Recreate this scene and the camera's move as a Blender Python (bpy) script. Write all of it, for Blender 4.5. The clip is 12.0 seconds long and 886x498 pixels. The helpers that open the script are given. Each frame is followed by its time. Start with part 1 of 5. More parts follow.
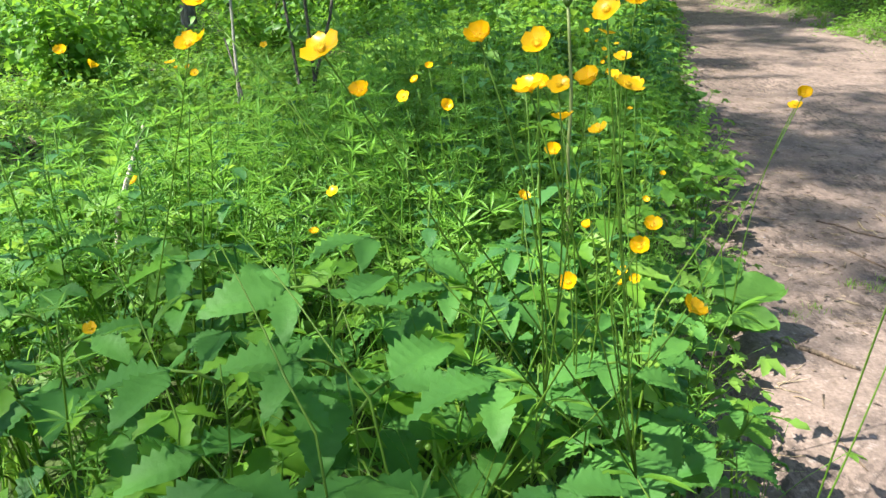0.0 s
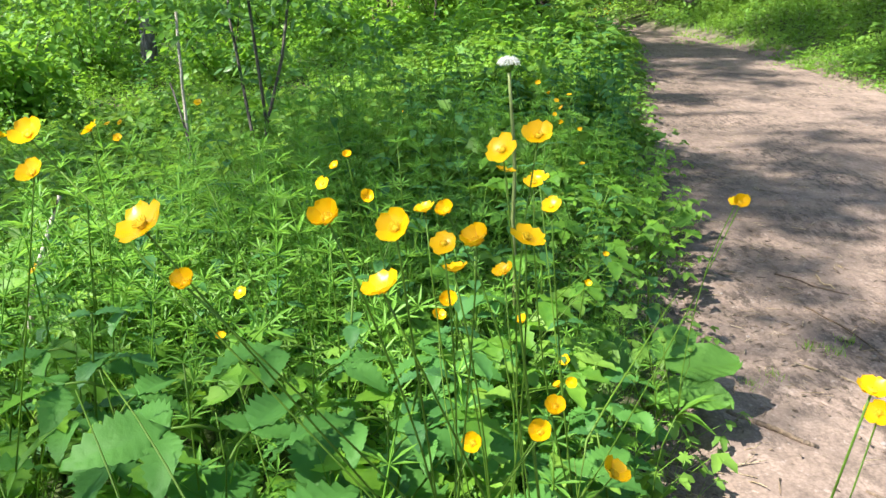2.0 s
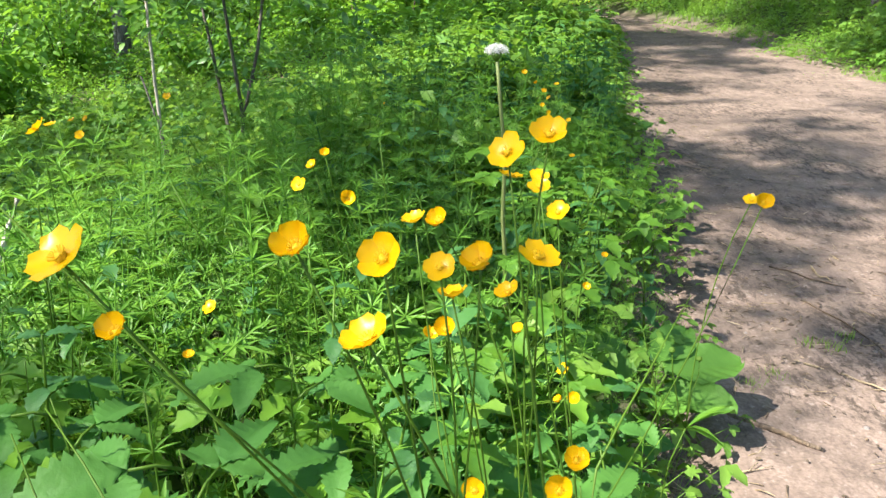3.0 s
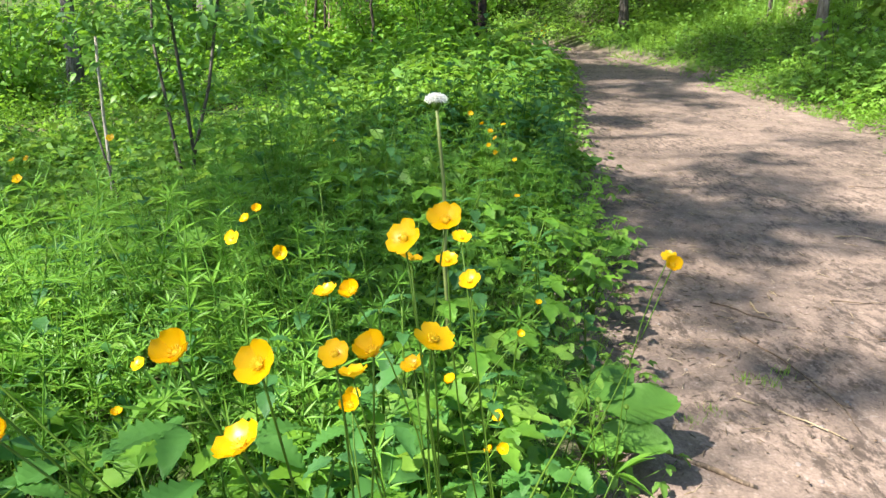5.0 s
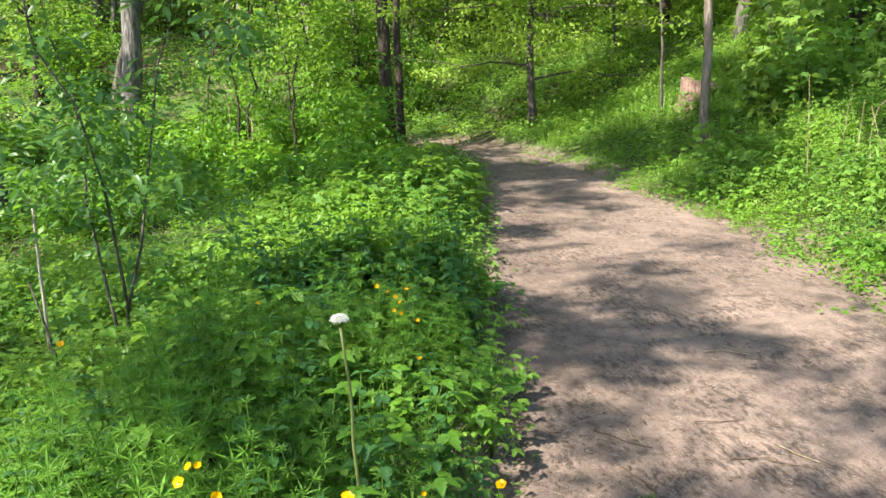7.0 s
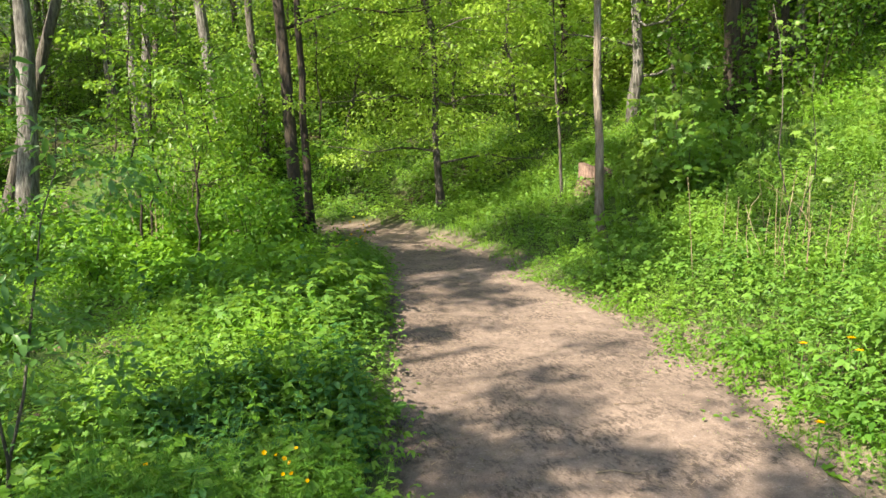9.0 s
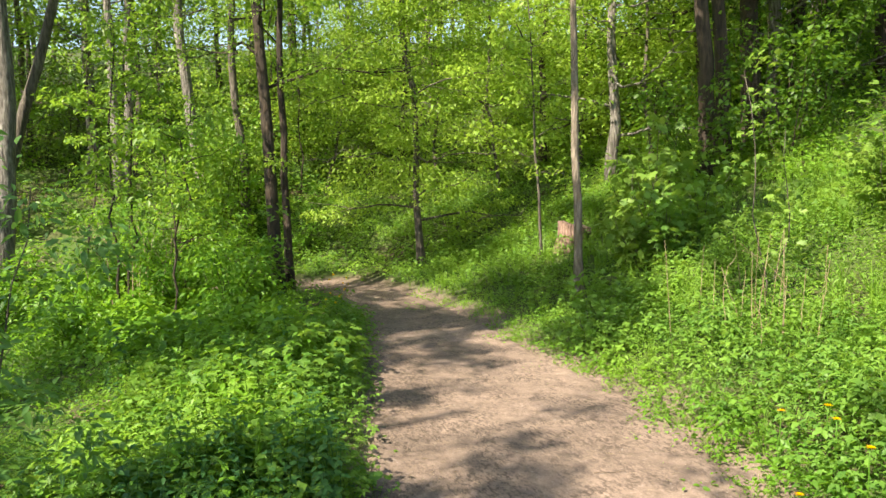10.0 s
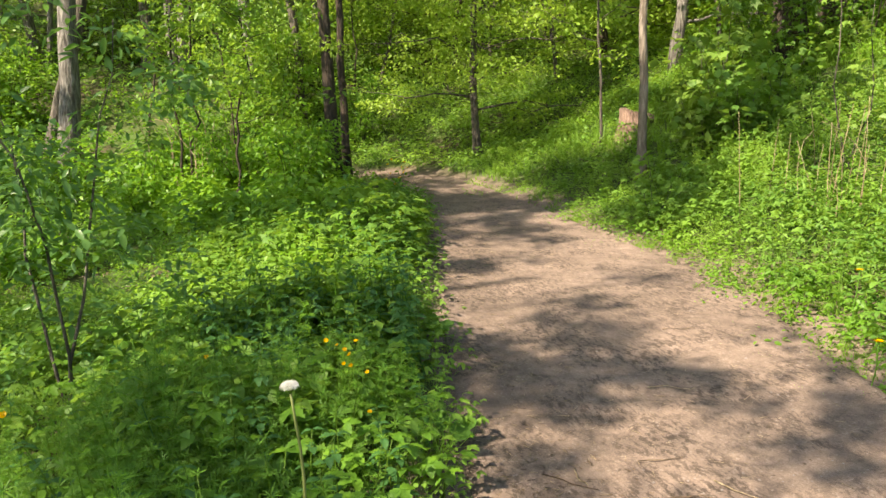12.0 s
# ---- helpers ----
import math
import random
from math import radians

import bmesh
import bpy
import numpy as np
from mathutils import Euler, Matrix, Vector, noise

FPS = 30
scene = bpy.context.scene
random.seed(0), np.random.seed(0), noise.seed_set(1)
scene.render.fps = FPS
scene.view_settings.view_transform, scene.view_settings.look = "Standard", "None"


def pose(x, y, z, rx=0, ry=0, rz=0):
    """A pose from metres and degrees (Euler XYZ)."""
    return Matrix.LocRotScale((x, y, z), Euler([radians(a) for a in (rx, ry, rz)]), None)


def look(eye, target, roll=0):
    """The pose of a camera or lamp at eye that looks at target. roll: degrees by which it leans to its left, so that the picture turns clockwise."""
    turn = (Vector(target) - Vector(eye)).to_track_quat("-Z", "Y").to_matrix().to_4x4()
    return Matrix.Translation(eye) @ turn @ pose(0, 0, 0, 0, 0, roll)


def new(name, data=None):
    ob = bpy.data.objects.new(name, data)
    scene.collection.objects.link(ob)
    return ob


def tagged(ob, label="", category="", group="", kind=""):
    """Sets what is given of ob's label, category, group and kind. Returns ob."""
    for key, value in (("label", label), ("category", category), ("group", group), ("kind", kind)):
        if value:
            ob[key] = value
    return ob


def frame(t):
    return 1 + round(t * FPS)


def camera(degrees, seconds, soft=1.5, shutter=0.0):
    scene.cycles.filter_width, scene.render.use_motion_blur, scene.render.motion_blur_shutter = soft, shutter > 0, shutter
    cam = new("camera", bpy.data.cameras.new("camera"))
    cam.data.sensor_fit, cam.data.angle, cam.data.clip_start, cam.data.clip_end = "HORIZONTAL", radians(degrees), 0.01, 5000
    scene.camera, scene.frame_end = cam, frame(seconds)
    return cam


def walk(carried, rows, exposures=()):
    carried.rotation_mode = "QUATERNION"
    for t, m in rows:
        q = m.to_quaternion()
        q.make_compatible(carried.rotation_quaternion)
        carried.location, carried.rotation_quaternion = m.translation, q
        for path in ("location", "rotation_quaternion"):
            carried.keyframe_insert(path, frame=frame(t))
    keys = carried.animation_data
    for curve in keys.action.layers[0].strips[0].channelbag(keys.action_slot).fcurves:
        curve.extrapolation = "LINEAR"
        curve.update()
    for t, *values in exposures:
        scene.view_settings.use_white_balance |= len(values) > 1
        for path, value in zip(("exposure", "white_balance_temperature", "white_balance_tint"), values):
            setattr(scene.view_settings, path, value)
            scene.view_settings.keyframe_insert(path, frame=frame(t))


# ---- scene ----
cam = camera(61.2, 12.0)
PATH = [
    (0, (0.037, -0.085, 0.708), (0.04, 1.791, 0.015), -0.1),
    (0.2, (0.059, -0.053, 0.713), (0.057, 1.829, 0.037), 0.1),
    (0.5, (0.074, -0.027, 0.721), (0.086, 1.863, 0.068), 0.2),
    (1, (0.088, 0.016, 0.723), (0.12, 1.914, 0.093), 0.2),
    (1.5, (0.094, 0.033, 0.748), (0.148, 1.931, 0.121), 0.1),
    (2, (0.096, 0.011, 0.768), (0.172, 1.906, 0.131), 0.1),
    (2.5, (0.093, 0.027, 0.773), (0.193, 1.916, 0.125), 0.0),
    (3, (0.093, 0.083, 0.76), (0.214, 1.967, 0.1), -0.3),
    (3.2, (0.092, 0.104, 0.752), (0.228, 1.987, 0.093), -0.6),
    (4.8, (0.12, 0.109, 0.773), (0.338, 2.001, 0.165), 0.5),
    (5, (0.124, 0.075, 0.792), (0.35, 1.972, 0.199), 0.5),
    (5.5, (0.125, 0.013, 0.819), (0.389, 1.921, 0.283), 0.5),
    (6, (0.128, -0.064, 0.884), (0.433, 1.853, 0.4), 0.2),
    (6.5, (0.141, -0.118, 0.997), (0.497, 1.8, 0.556), -0.6),
    (7, (0.159, -0.158, 1.094), (0.569, 1.757, 0.687), -1.3),
    (7.2, (0.176, -0.178, 1.132), (0.603, 1.738, 0.747), -1.5),
    (8.8, (0.272, -0.218, 1.369), (0.877, 1.668, 1.094), -2.4),
    (9, (0.259, -0.21, 1.378), (0.887, 1.672, 1.128), -2.2),
    (9.5, (0.272, -0.2, 1.41), (0.937, 1.678, 1.232), -1.9),
    (10, (0.283, -0.207, 1.446), (0.966, 1.67, 1.331), -1.9),
    (10.5, (0.251, -0.23, 1.425), (0.931, 1.649, 1.34), -1.9),
    (11, (0.212, -0.245, 1.373), (0.864, 1.641, 1.253), -2.0),
    (11.5, (0.182, -0.227, 1.279), (0.786, 1.668, 1.063), -2.0),
    (12, (0.158, -0.186, 1.183), (0.706, 1.705, 0.834), -1.7),
]
walk(cam, [(t, look(eye, target, roll)) for t, eye, target, roll in PATH],
     [(0, 1.81, 6300, 11), (3, 1.78, 6450, 12), (5.5, 1.76, 6550, 12), (7.2, 1.71, 6750, 12), (9, 1.66, 7300, 10), (12, 1.57, 8000, 14)])

# ---- light ----
SUN_FROM = Vector((-0.86, -0.34, 1.02)).normalized()
world = bpy.data.worlds.new("sky")
scene.world = world
world.use_nodes = True
wn = world.node_tree.nodes
sky = wn.new("ShaderNodeTexSky")
sky.sky_type, sky.sun_disc = "NISHITA", False
sky.sun_elevation = math.asin(SUN_FROM.z)
sky.sun_rotation = math.atan2(SUN_FROM.x, SUN_FROM.y)
world.node_tree.links.new(sky.outputs[0], wn["Background"].inputs[0])
wn["Background"].inputs[1].default_value = 0.115
sun = new("sun", bpy.data.lights.new("sun", "SUN"))
sun.data.energy, sun.data.angle, sun.data.color = 5.0, radians(0.55), (1.0, 0.95, 0.86)
sun.matrix_world = look(SUN_FROM * 50, (0, 0, 0))


# ---- materials ----
def material(name, rough=0.6):
    m = bpy.data.materials.new(name)
    m.use_nodes = True
    nt = m.node_tree
    b = nt.nodes["Principled BSDF"]
    b.inputs["Roughness"].default_value = rough
    return m, nt, b


def mix_rgb(nt, fac, a, b, mode="MIX"):
    n = nt.nodes.new("ShaderNodeMix")
    n.data_type, n.blend_type = "RGBA", mode
    for sock, v in ((n.inputs[0], fac), (n.inputs[6], a), (n.inputs[7], b)):
        if isinstance(v, bpy.types.NodeSocket):
            nt.links.new(v, sock)
        else:
            sock.default_value = v if isinstance(v, (int, float)) else (*v, 1.0)
    return n.outputs[2]


def noise_fac(nt, scale, detail=4.0, lo=0.35, hi=0.65, rough=0.6, stretch=None):
    co = nt.nodes.new("ShaderNodeTexCoord")
    out = co.outputs["Object"]
    if stretch:
        mp = nt.nodes.new("ShaderNodeMapping")
        mp.inputs["Scale"].default_value = stretch
        nt.links.new(out, mp.inputs[0])
        out = mp.outputs[0]
    n = nt.nodes.new("ShaderNodeTexNoise")
    n.inputs["Scale"].default_value, n.inputs["Detail"].default_value, n.inputs["Roughness"].default_value = scale, detail, rough
    nt.links.new(out, n.inputs["Vector"])
    r = nt.nodes.new("ShaderNodeMapRange")
    r.inputs[1].default_value, r.inputs[2].default_value = lo, hi
    nt.links.new(n.outputs[0], r.inputs[0])
    return r.outputs[0]


def bump(nt, b, height, strength, dist):
    n = nt.nodes.new("ShaderNodeBump")
    n.inputs["Strength"].default_value, n.inputs["Distance"].default_value = strength, dist
    nt.links.new(height, n.inputs["Height"])
    nt.links.new(n.outputs[0], b.inputs["Normal"])


def leaf_material(name, dark, light, glow, rough=0.45, spread=1.0, through_light=0.45, piece="island", gloss=0.3):
    """Leaf: varied green, part of the light passes through."""
    m, nt, b = material(name, rough)
    if piece == "island":
        g = nt.nodes.new("ShaderNodeNewGeometry")
        rnd = g.outputs["Random Per Island"]
    else:
        g = nt.nodes.new("ShaderNodeObjectInfo")
        rnd = g.outputs["Random"]
    col = mix_rgb(nt, rnd, dark, light)
    patch = noise_fac(nt, 1.3, 2.0)
    col = mix_rgb(nt, patch, col, mix_rgb(nt, 0.35 * spread, col, glow))
    fine = noise_fac(nt, 90.0, 3.0, 0.3, 0.7)
    col = mix_rgb(nt, fine, mix_rgb(nt, 0.25, col, dark), col)
    nt.links.new(col, b.inputs["Base Color"])
    b.inputs["Specular IOR Level"].default_value = gloss
    bump(nt, b, fine, 0.25, 0.002)
    t = nt.nodes.new("ShaderNodeBsdfTranslucent")
    nt.links.new(mix_rgb(nt, 0.6, col, glow), t.inputs[0])
    mx = nt.nodes.new("ShaderNodeMixShader")
    mx.inputs[0].default_value = through_light
    nt.links.new(b.outputs[0], mx.inputs[1])
    nt.links.new(t.outputs[0], mx.inputs[2])
    nt.links.new(mx.outputs[0], nt.nodes["Material Output"].inputs[0])
    return m


def soil_material(name, a, b2, dark, scale=1.0, litter=False, moss=None, bare=None):
    m, nt, b = material(name, 0.9)
    big = noise_fac(nt, 1.4 * scale, 4.0, 0.38, 0.62)
    mid = noise_fac(nt, 14.0 * scale, 6.0, 0.40, 0.66)
    fine = noise_fac(nt, 160.0 * scale, 5.0, 0.35, 0.7)

    def earth(p, q, deep, strewn):
        col = mix_rgb(nt, big, p, q)
        col = mix_rgb(nt, mid, mix_rgb(nt, 0.4, col, deep), col)
        col = mix_rgb(nt, fine, mix_rgb(nt, 0.55, col, deep), col)
        if not strewn:
            return col
        bits = noise_fac(nt, 46.0, 6.0, 0.47, 0.57, 0.78, (1.0, 0.45, 1.0))
        drift = noise_fac(nt, 3.6, 6.0, 0.36, 0.58)
        keep = nt.nodes.new("ShaderNodeMath")
        keep.operation = "MULTIPLY"
        nt.links.new(bits, keep.inputs[0])
        nt.links.new(drift, keep.inputs[1])
        col = mix_rgb(nt, keep.outputs[0], col, deep)
        pale = noise_fac(nt, 70.0, 4.0, 0.60, 0.68)
        col = mix_rgb(nt, pale, col, mix_rgb(nt, 0.3, col, (0.45, 0.38, 0.33)))
        return col

    col = earth(a, b2, dark, litter)
    if moss:
        col = mix_rgb(nt, noise_fac(nt, 0.8, 5.0, 0.35, 0.6), col, moss)
    if bare:
        at = nt.nodes.new("ShaderNodeAttribute")
        at.attribute_name = "trodden"
        col = mix_rgb(nt, at.outputs["Fac"], col, earth(*bare, True))
    nt.links.new(col, b.inputs["Base Color"])
    b.inputs["Specular IOR Level"].default_value = 0.2
    bump(nt, b, mid if litter else fine, 0.3, 0.008)
    return m


def bark_material(name, a, c, dark):
    m, nt, b = material(name, 0.85)
    streak = noise_fac(nt, 9.0, 6.0, 0.38, 0.62, stretch=(4, 4, 0.7))
    patch = noise_fac(nt, 2.2, 3.0, 0.42, 0.6)
    fine = noise_fac(nt, 60.0, 4.0, 0.35, 0.7, stretch=(2, 2, 0.5))
    col = mix_rgb(nt, patch, a, c)
    col = mix_rgb(nt, streak, dark, col)
    col = mix_rgb(nt, fine, mix_rgb(nt, 0.4, col, dark), col)
    nt.links.new(col, b.inputs["Base Color"])
    bump(nt, b, streak, 0.7, 0.02)
    return m


PATH_SOIL = ((0.335, 0.250, 0.200), (0.240, 0.178, 0.142), (0.070, 0.053, 0.042))
M_path = soil_material("dry_path_soil", *PATH_SOIL, 1.0, True)
M_ground = soil_material("leaf_mould", (0.10, 0.075, 0.045), (0.06, 0.07, 0.025), (0.03, 0.025, 0.015), 1.0, False, (0.05, 0.10, 0.018), PATH_SOIL)
M_herb = leaf_material("herb_leaf", (0.055, 0.161, 0.021), (0.116, 0.265, 0.031), (0.293, 0.529, 0.034))
M_bank_herb = leaf_material("bank_leaf", (0.060, 0.165, 0.032), (0.150, 0.300, 0.052), (0.366, 0.575, 0.060), rough=0.5, gloss=0.32)
M_dark_herb = leaf_material("nettle_leaf", (0.030, 0.105, 0.036), (0.062, 0.172, 0.052), (0.140, 0.350, 0.060))
M_cleaver = leaf_material("cleavers_leaf", (0.055, 0.165, 0.024), (0.115, 0.270, 0.038), (0.270, 0.520, 0.050))
M_grass = leaf_material("grass_blade", (0.086, 0.207, 0.028), (0.182, 0.333, 0.045), (0.366, 0.575, 0.067))
M_crown = leaf_material("tree_leaf", (0.065, 0.160, 0.020), (0.145, 0.275, 0.034), (0.37, 0.58, 0.055), through_light=0.42, gloss=0.42)
M_crown_yellow = leaf_material("young_tree_leaf", (0.120, 0.230, 0.026), (0.235, 0.370, 0.048), (0.480, 0.680, 0.085), through_light=0.45, gloss=0.4)
# darkened copy of the tree leaf: the bank's deep shade is in the colour
M_crown_shaded = leaf_material("shaded_tree_leaf", (0.031, 0.086, 0.013), (0.060, 0.138, 0.020), (0.195, 0.368, 0.024))
M_crown_cool = leaf_material("cool_tree_leaf", (0.060, 0.150, 0.028), (0.140, 0.260, 0.050), (0.34, 0.53, 0.080), through_light=0.4, gloss=0.42)
M_maple = leaf_material("maple_leaf", (0.085, 0.185, 0.032), (0.175, 0.30, 0.055), (0.36, 0.51, 0.07))
M_elder = leaf_material("elder_leaf", (0.052, 0.148, 0.036), (0.112, 0.238, 0.058), (0.22, 0.42, 0.075), rough=0.38, gloss=0.5)
M_stem = leaf_material("green_stem", (0.065, 0.15, 0.018), (0.12, 0.22, 0.028), (0.20, 0.34, 0.03))
M_bark = bark_material("grey_bark", (0.13, 0.112, 0.085), (0.21, 0.185, 0.145), (0.042, 0.034, 0.026))
M_pole = bark_material("smooth_tan_bark", (0.25, 0.205, 0.155), (0.34, 0.285, 0.225), (0.12, 0.095, 0.07))
# dark brown bark; on the bank's trunks it also carries their deep shade
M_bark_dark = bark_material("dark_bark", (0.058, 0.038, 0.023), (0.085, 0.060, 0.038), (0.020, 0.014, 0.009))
M_bark_pale = bark_material("pale_bark", (0.21, 0.195, 0.17), (0.35, 0.33, 0.295), (0.065, 0.056, 0.046))
M_straw = bark_material("dry_straw", (0.42, 0.33, 0.19), (0.52, 0.43, 0.28), (0.22, 0.16, 0.09))
M_bleached = bark_material("bleached_stalk", (0.50, 0.45, 0.36), (0.60, 0.55, 0.46), (0.34, 0.29, 0.22))
M_cut = bark_material("red_sawn_wood", (0.30, 0.19, 0.145), (0.37, 0.25, 0.195), (0.12, 0.075, 0.055))
M_stone = soil_material("small_stone", (0.34, 0.30, 0.27), (0.25, 0.22, 0.20), (0.12, 0.10, 0.09), 3)
M_litter = bark_material("dead_leaf_litter", (0.20, 0.13, 0.075), (0.33, 0.25, 0.17), (0.07, 0.05, 0.035))


def petal_material(name, a, c, rough, glow=0.35):
    m, nt, b = material(name, rough)
    nt.links.new(mix_rgb(nt, noise_fac(nt, 150.0, 3.0, 0.3, 0.7), a, c), b.inputs["Base Color"])
    t = nt.nodes.new("ShaderNodeBsdfTranslucent")
    t.inputs[0].default_value = (*c, 1)
    mx = nt.nodes.new("ShaderNodeMixShader")
    mx.inputs[0].default_value = glow
    b.inputs["Specular IOR Level"].default_value = 0.25
    nt.links.new(b.outputs[0], mx.inputs[1])
    nt.links.new(t.outputs[0], mx.inputs[2])
    nt.links.new(mx.outputs[0], nt.nodes["Material Output"].inputs[0])
    return m


M_petal = petal_material("buttercup_petal", (0.73, 0.385, 0.001), (0.80, 0.475, 0.002), 0.32)
M_anther = petal_material("stamens", (0.72, 0.42, 0.006), (0.78, 0.55, 0.02), 0.6)
M_pale_stem = leaf_material("pale_stalk", (0.16, 0.20, 0.06), (0.22, 0.26, 0.09), (0.30, 0.34, 0.12), through_light=0.2)
M_fluff = petal_material("dandelion_fluff", (0.84, 0.84, 0.80), (0.90, 0.90, 0.86), 0.8, 0.5)


# ---- mesh tools ----
def fast_mesh(name, V, F, mat, smooth=False):
    V, F = np.asarray(V, np.float32), np.asarray(F, np.int32)
    me = bpy.data.meshes.new(name)
    me.vertices.add(len(V))
    me.vertices.foreach_set("co", V.ravel())
    me.loops.add(F.size)
    me.loops.foreach_set("vertex_index", F.ravel())
    me.polygons.add(len(F))
    me.polygons.foreach_set("loop_start", np.arange(0, F.size, 3, dtype=np.int32))
    if smooth:
        me.polygons.foreach_set("use_smooth", np.ones(len(F), bool))
    me.update(calc_edges=True)
    me.materials.append(mat)
    return me


def part(name, geo, mat, parent=None, label="", smooth=True):
    ob = new(name, fast_mesh(name, geo[0], geo[1], mat, smooth))
    if parent is not None:
        ob.parent = parent
    if label:
        tagged(ob, label)
    return ob


def merge(geos):
    n, vs, fs = 0, [], []
    for V, F in geos:
        vs.append(V), fs.append(np.asarray(F) + n)
        n += len(V)
    return np.concatenate(vs), np.concatenate(fs)


def scatter(geo, R, T):
    V, F = geo
    out = np.einsum("kij,nj->kni", R, V) + np.asarray(T)[:, None, :]
    return out.reshape(-1, 3), (F[None] + (np.arange(len(T)) * len(V))[:, None, None]).reshape(-1, 3)


def rots(az, el, roll, size):
    """Turns that lay +y along the given heading and slope, times a size."""
    az, el, roll, size = np.broadcast_arrays(*[np.atleast_1d(np.asarray(a, float)) for a in (az, el, roll, size)])
    ca, sa, ce, se, cr, sr = np.cos(az), np.sin(az), np.cos(el), np.sin(el), np.cos(roll), np.sin(roll)
    y = np.stack([ce * ca, ce * sa, se], -1)
    n = np.stack([-se * ca, -se * sa, ce], -1)
    x = np.cross(y, n)
    x2 = x * cr[:, None] + n * sr[:, None]
    n2 = n * cr[:, None] - x * sr[:, None]
    return np.stack([x2, y, n2], -1) * size[:, None, None]


def spins(ang, size, lean=None, rng=None):
    """Upright turns about z, with a slight lean."""
    k = len(ang)
    R = rots(np.pi / 2 + ang, 0 if lean is None else rng.normal(0, lean, k), 0 if lean is None else rng.normal(0, lean, k), 1.0)
    return R * np.asarray(size)[:, None, None]


def tube(points, radii, sides=5, cap=True):
    P, r = np.asarray(points, float), np.asarray(radii, float)
    d = np.gradient(P, axis=0)
    d /= np.linalg.norm(d, axis=1)[:, None] + 1e-9
    ref = np.where(np.abs(d[:, 2:3]) > 0.9, np.array([[1.0, 0, 0]]), np.array([[0, 0, 1.0]]))
    a = np.cross(d, ref)
    a /= np.linalg.norm(a, axis=1)[:, None] + 1e-9
    b = np.cross(d, a)
    th = np.arange(sides) / sides * 2 * np.pi
    V = (P[:, None] + r[:, None, None] * (np.cos(th)[None, :, None] * a[:, None] + np.sin(th)[None, :, None] * b[:, None])).reshape(-1, 3)
    i, j = np.meshgrid(np.arange(len(P) - 1), np.arange(sides), indexing="ij")
    q0, q1 = i * sides + j, i * sides + (j + 1) % sides
    F = np.concatenate([np.stack([q0, q0 + sides, q1], -1).reshape(-1, 3), np.stack([q1, q0 + sides, q1 + sides], -1).reshape(-1, 3)])
    if cap:
        n = len(V)
        V = np.concatenate([V, P[:1], P[-1:]])
        k = np.arange(sides)
        e = (len(P) - 1) * sides
        F = np.concatenate([F, np.stack([np.full(sides, n), k, (k + 1) % sides], -1), np.stack([np.full(sides, n + 1), e + (k + 1) % sides, e + k], -1)])
    return V, F


# leaf shapes: along +y, one unit long
def leaf_fold(w=0.5, droop=0.15, lift=0.1):
    return (np.array([(0, 0, 0), (-w / 2, 0.45, lift), (w / 2, 0.45, lift), (0, 1, -droop)]), np.array([(0, 3, 1), (0, 2, 3)]))


def leaf_simple(w=0.5, droop=0.2, lift=0.07):
    V = [(0, 0, 0), (-w * .42, .3, lift), (w * .42, .3, lift), (0, .42, 0), (-w * .4, .65, lift * .5 - droop * .3), (w * .4, .65, lift * .5 - droop * .3), (0, 1, -droop)]
    return np.array(V), np.array([(0, 3, 1), (0, 2, 3), (1, 3, 4), (3, 2, 5), (4, 3, 6), (3, 5, 6)])


def leaf_toothed(w=0.6, teeth=4, droop=0.2, lift=0.08):
    """Ovate leaf with a sunk midrib and saw teeth."""
    V, F = [(0, 0, 0)], []
    for k in range(1, 2 * teeth):
        u = k / (2 * teeth)
        V.append((0, u, -droop * u * u))
    V.append((0, 1, -droop))
    n = len(V)
    for s in (-1, 1):
        base = len(V)
        for k in range(1, 2 * teeth):
            u = k / (2 * teeth)
            half = w / 2 * math.sin(math.pi * u ** 0.72) ** 0.85
            tooth = (1.12 if k % 2 else 0.84)
            V.append((s * half * tooth, u + (0.05 if k % 2 else 0.0), lift * math.sin(math.pi * u) - droop * u * u + (.028 if k % 2 else -.022)))
        ring = [0] + list(range(base, base + 2 * teeth - 1)) + [n - 1]
        for k in range(n - 1):
            quad = (k, k + 1, ring[k + 1], ring[k])
            for t in ((quad[0], quad[1], quad[2]), (quad[0], quad[2], quad[3])):
                if len(set(t)) == 3:
                    F.append(t if s < 0 else t[::-1])
    return np.array(V, float), np.array(F)


def leaf_veined(w=0.62, teeth=7, droop=0.25, lift=0.10, tip=1.0):
    """Large toothed leaf, pleated along its side veins."""
    n = 2 * teeth
    V, F = [], []
    for k in range(n + 1):
        u = k / n
        half = w / 2 * max(math.sin(math.pi * u ** 0.70), 0.0) ** (0.8 * tip) * (1.10 if k % 2 else 0.89)
        ridge = 0.026 if k % 2 else -0.026
        for c in (-1, -.5, 0, .5, 1):
            a = abs(c)
            V.append((c * half, u + .09 * a * (1 - u) + (.02 * a if k % 2 else 0), lift * a * math.sin(math.pi * u) - .05 * a * a - droop * u * u + ridge * a * (2 - a)))
    for k in range(n):
        for c in range(4):
            q = k * 5 + c
            F += [(q, q + 1, q + 6), (q, q + 6, q + 5)]
    return np.array(V, float), np.array(F)


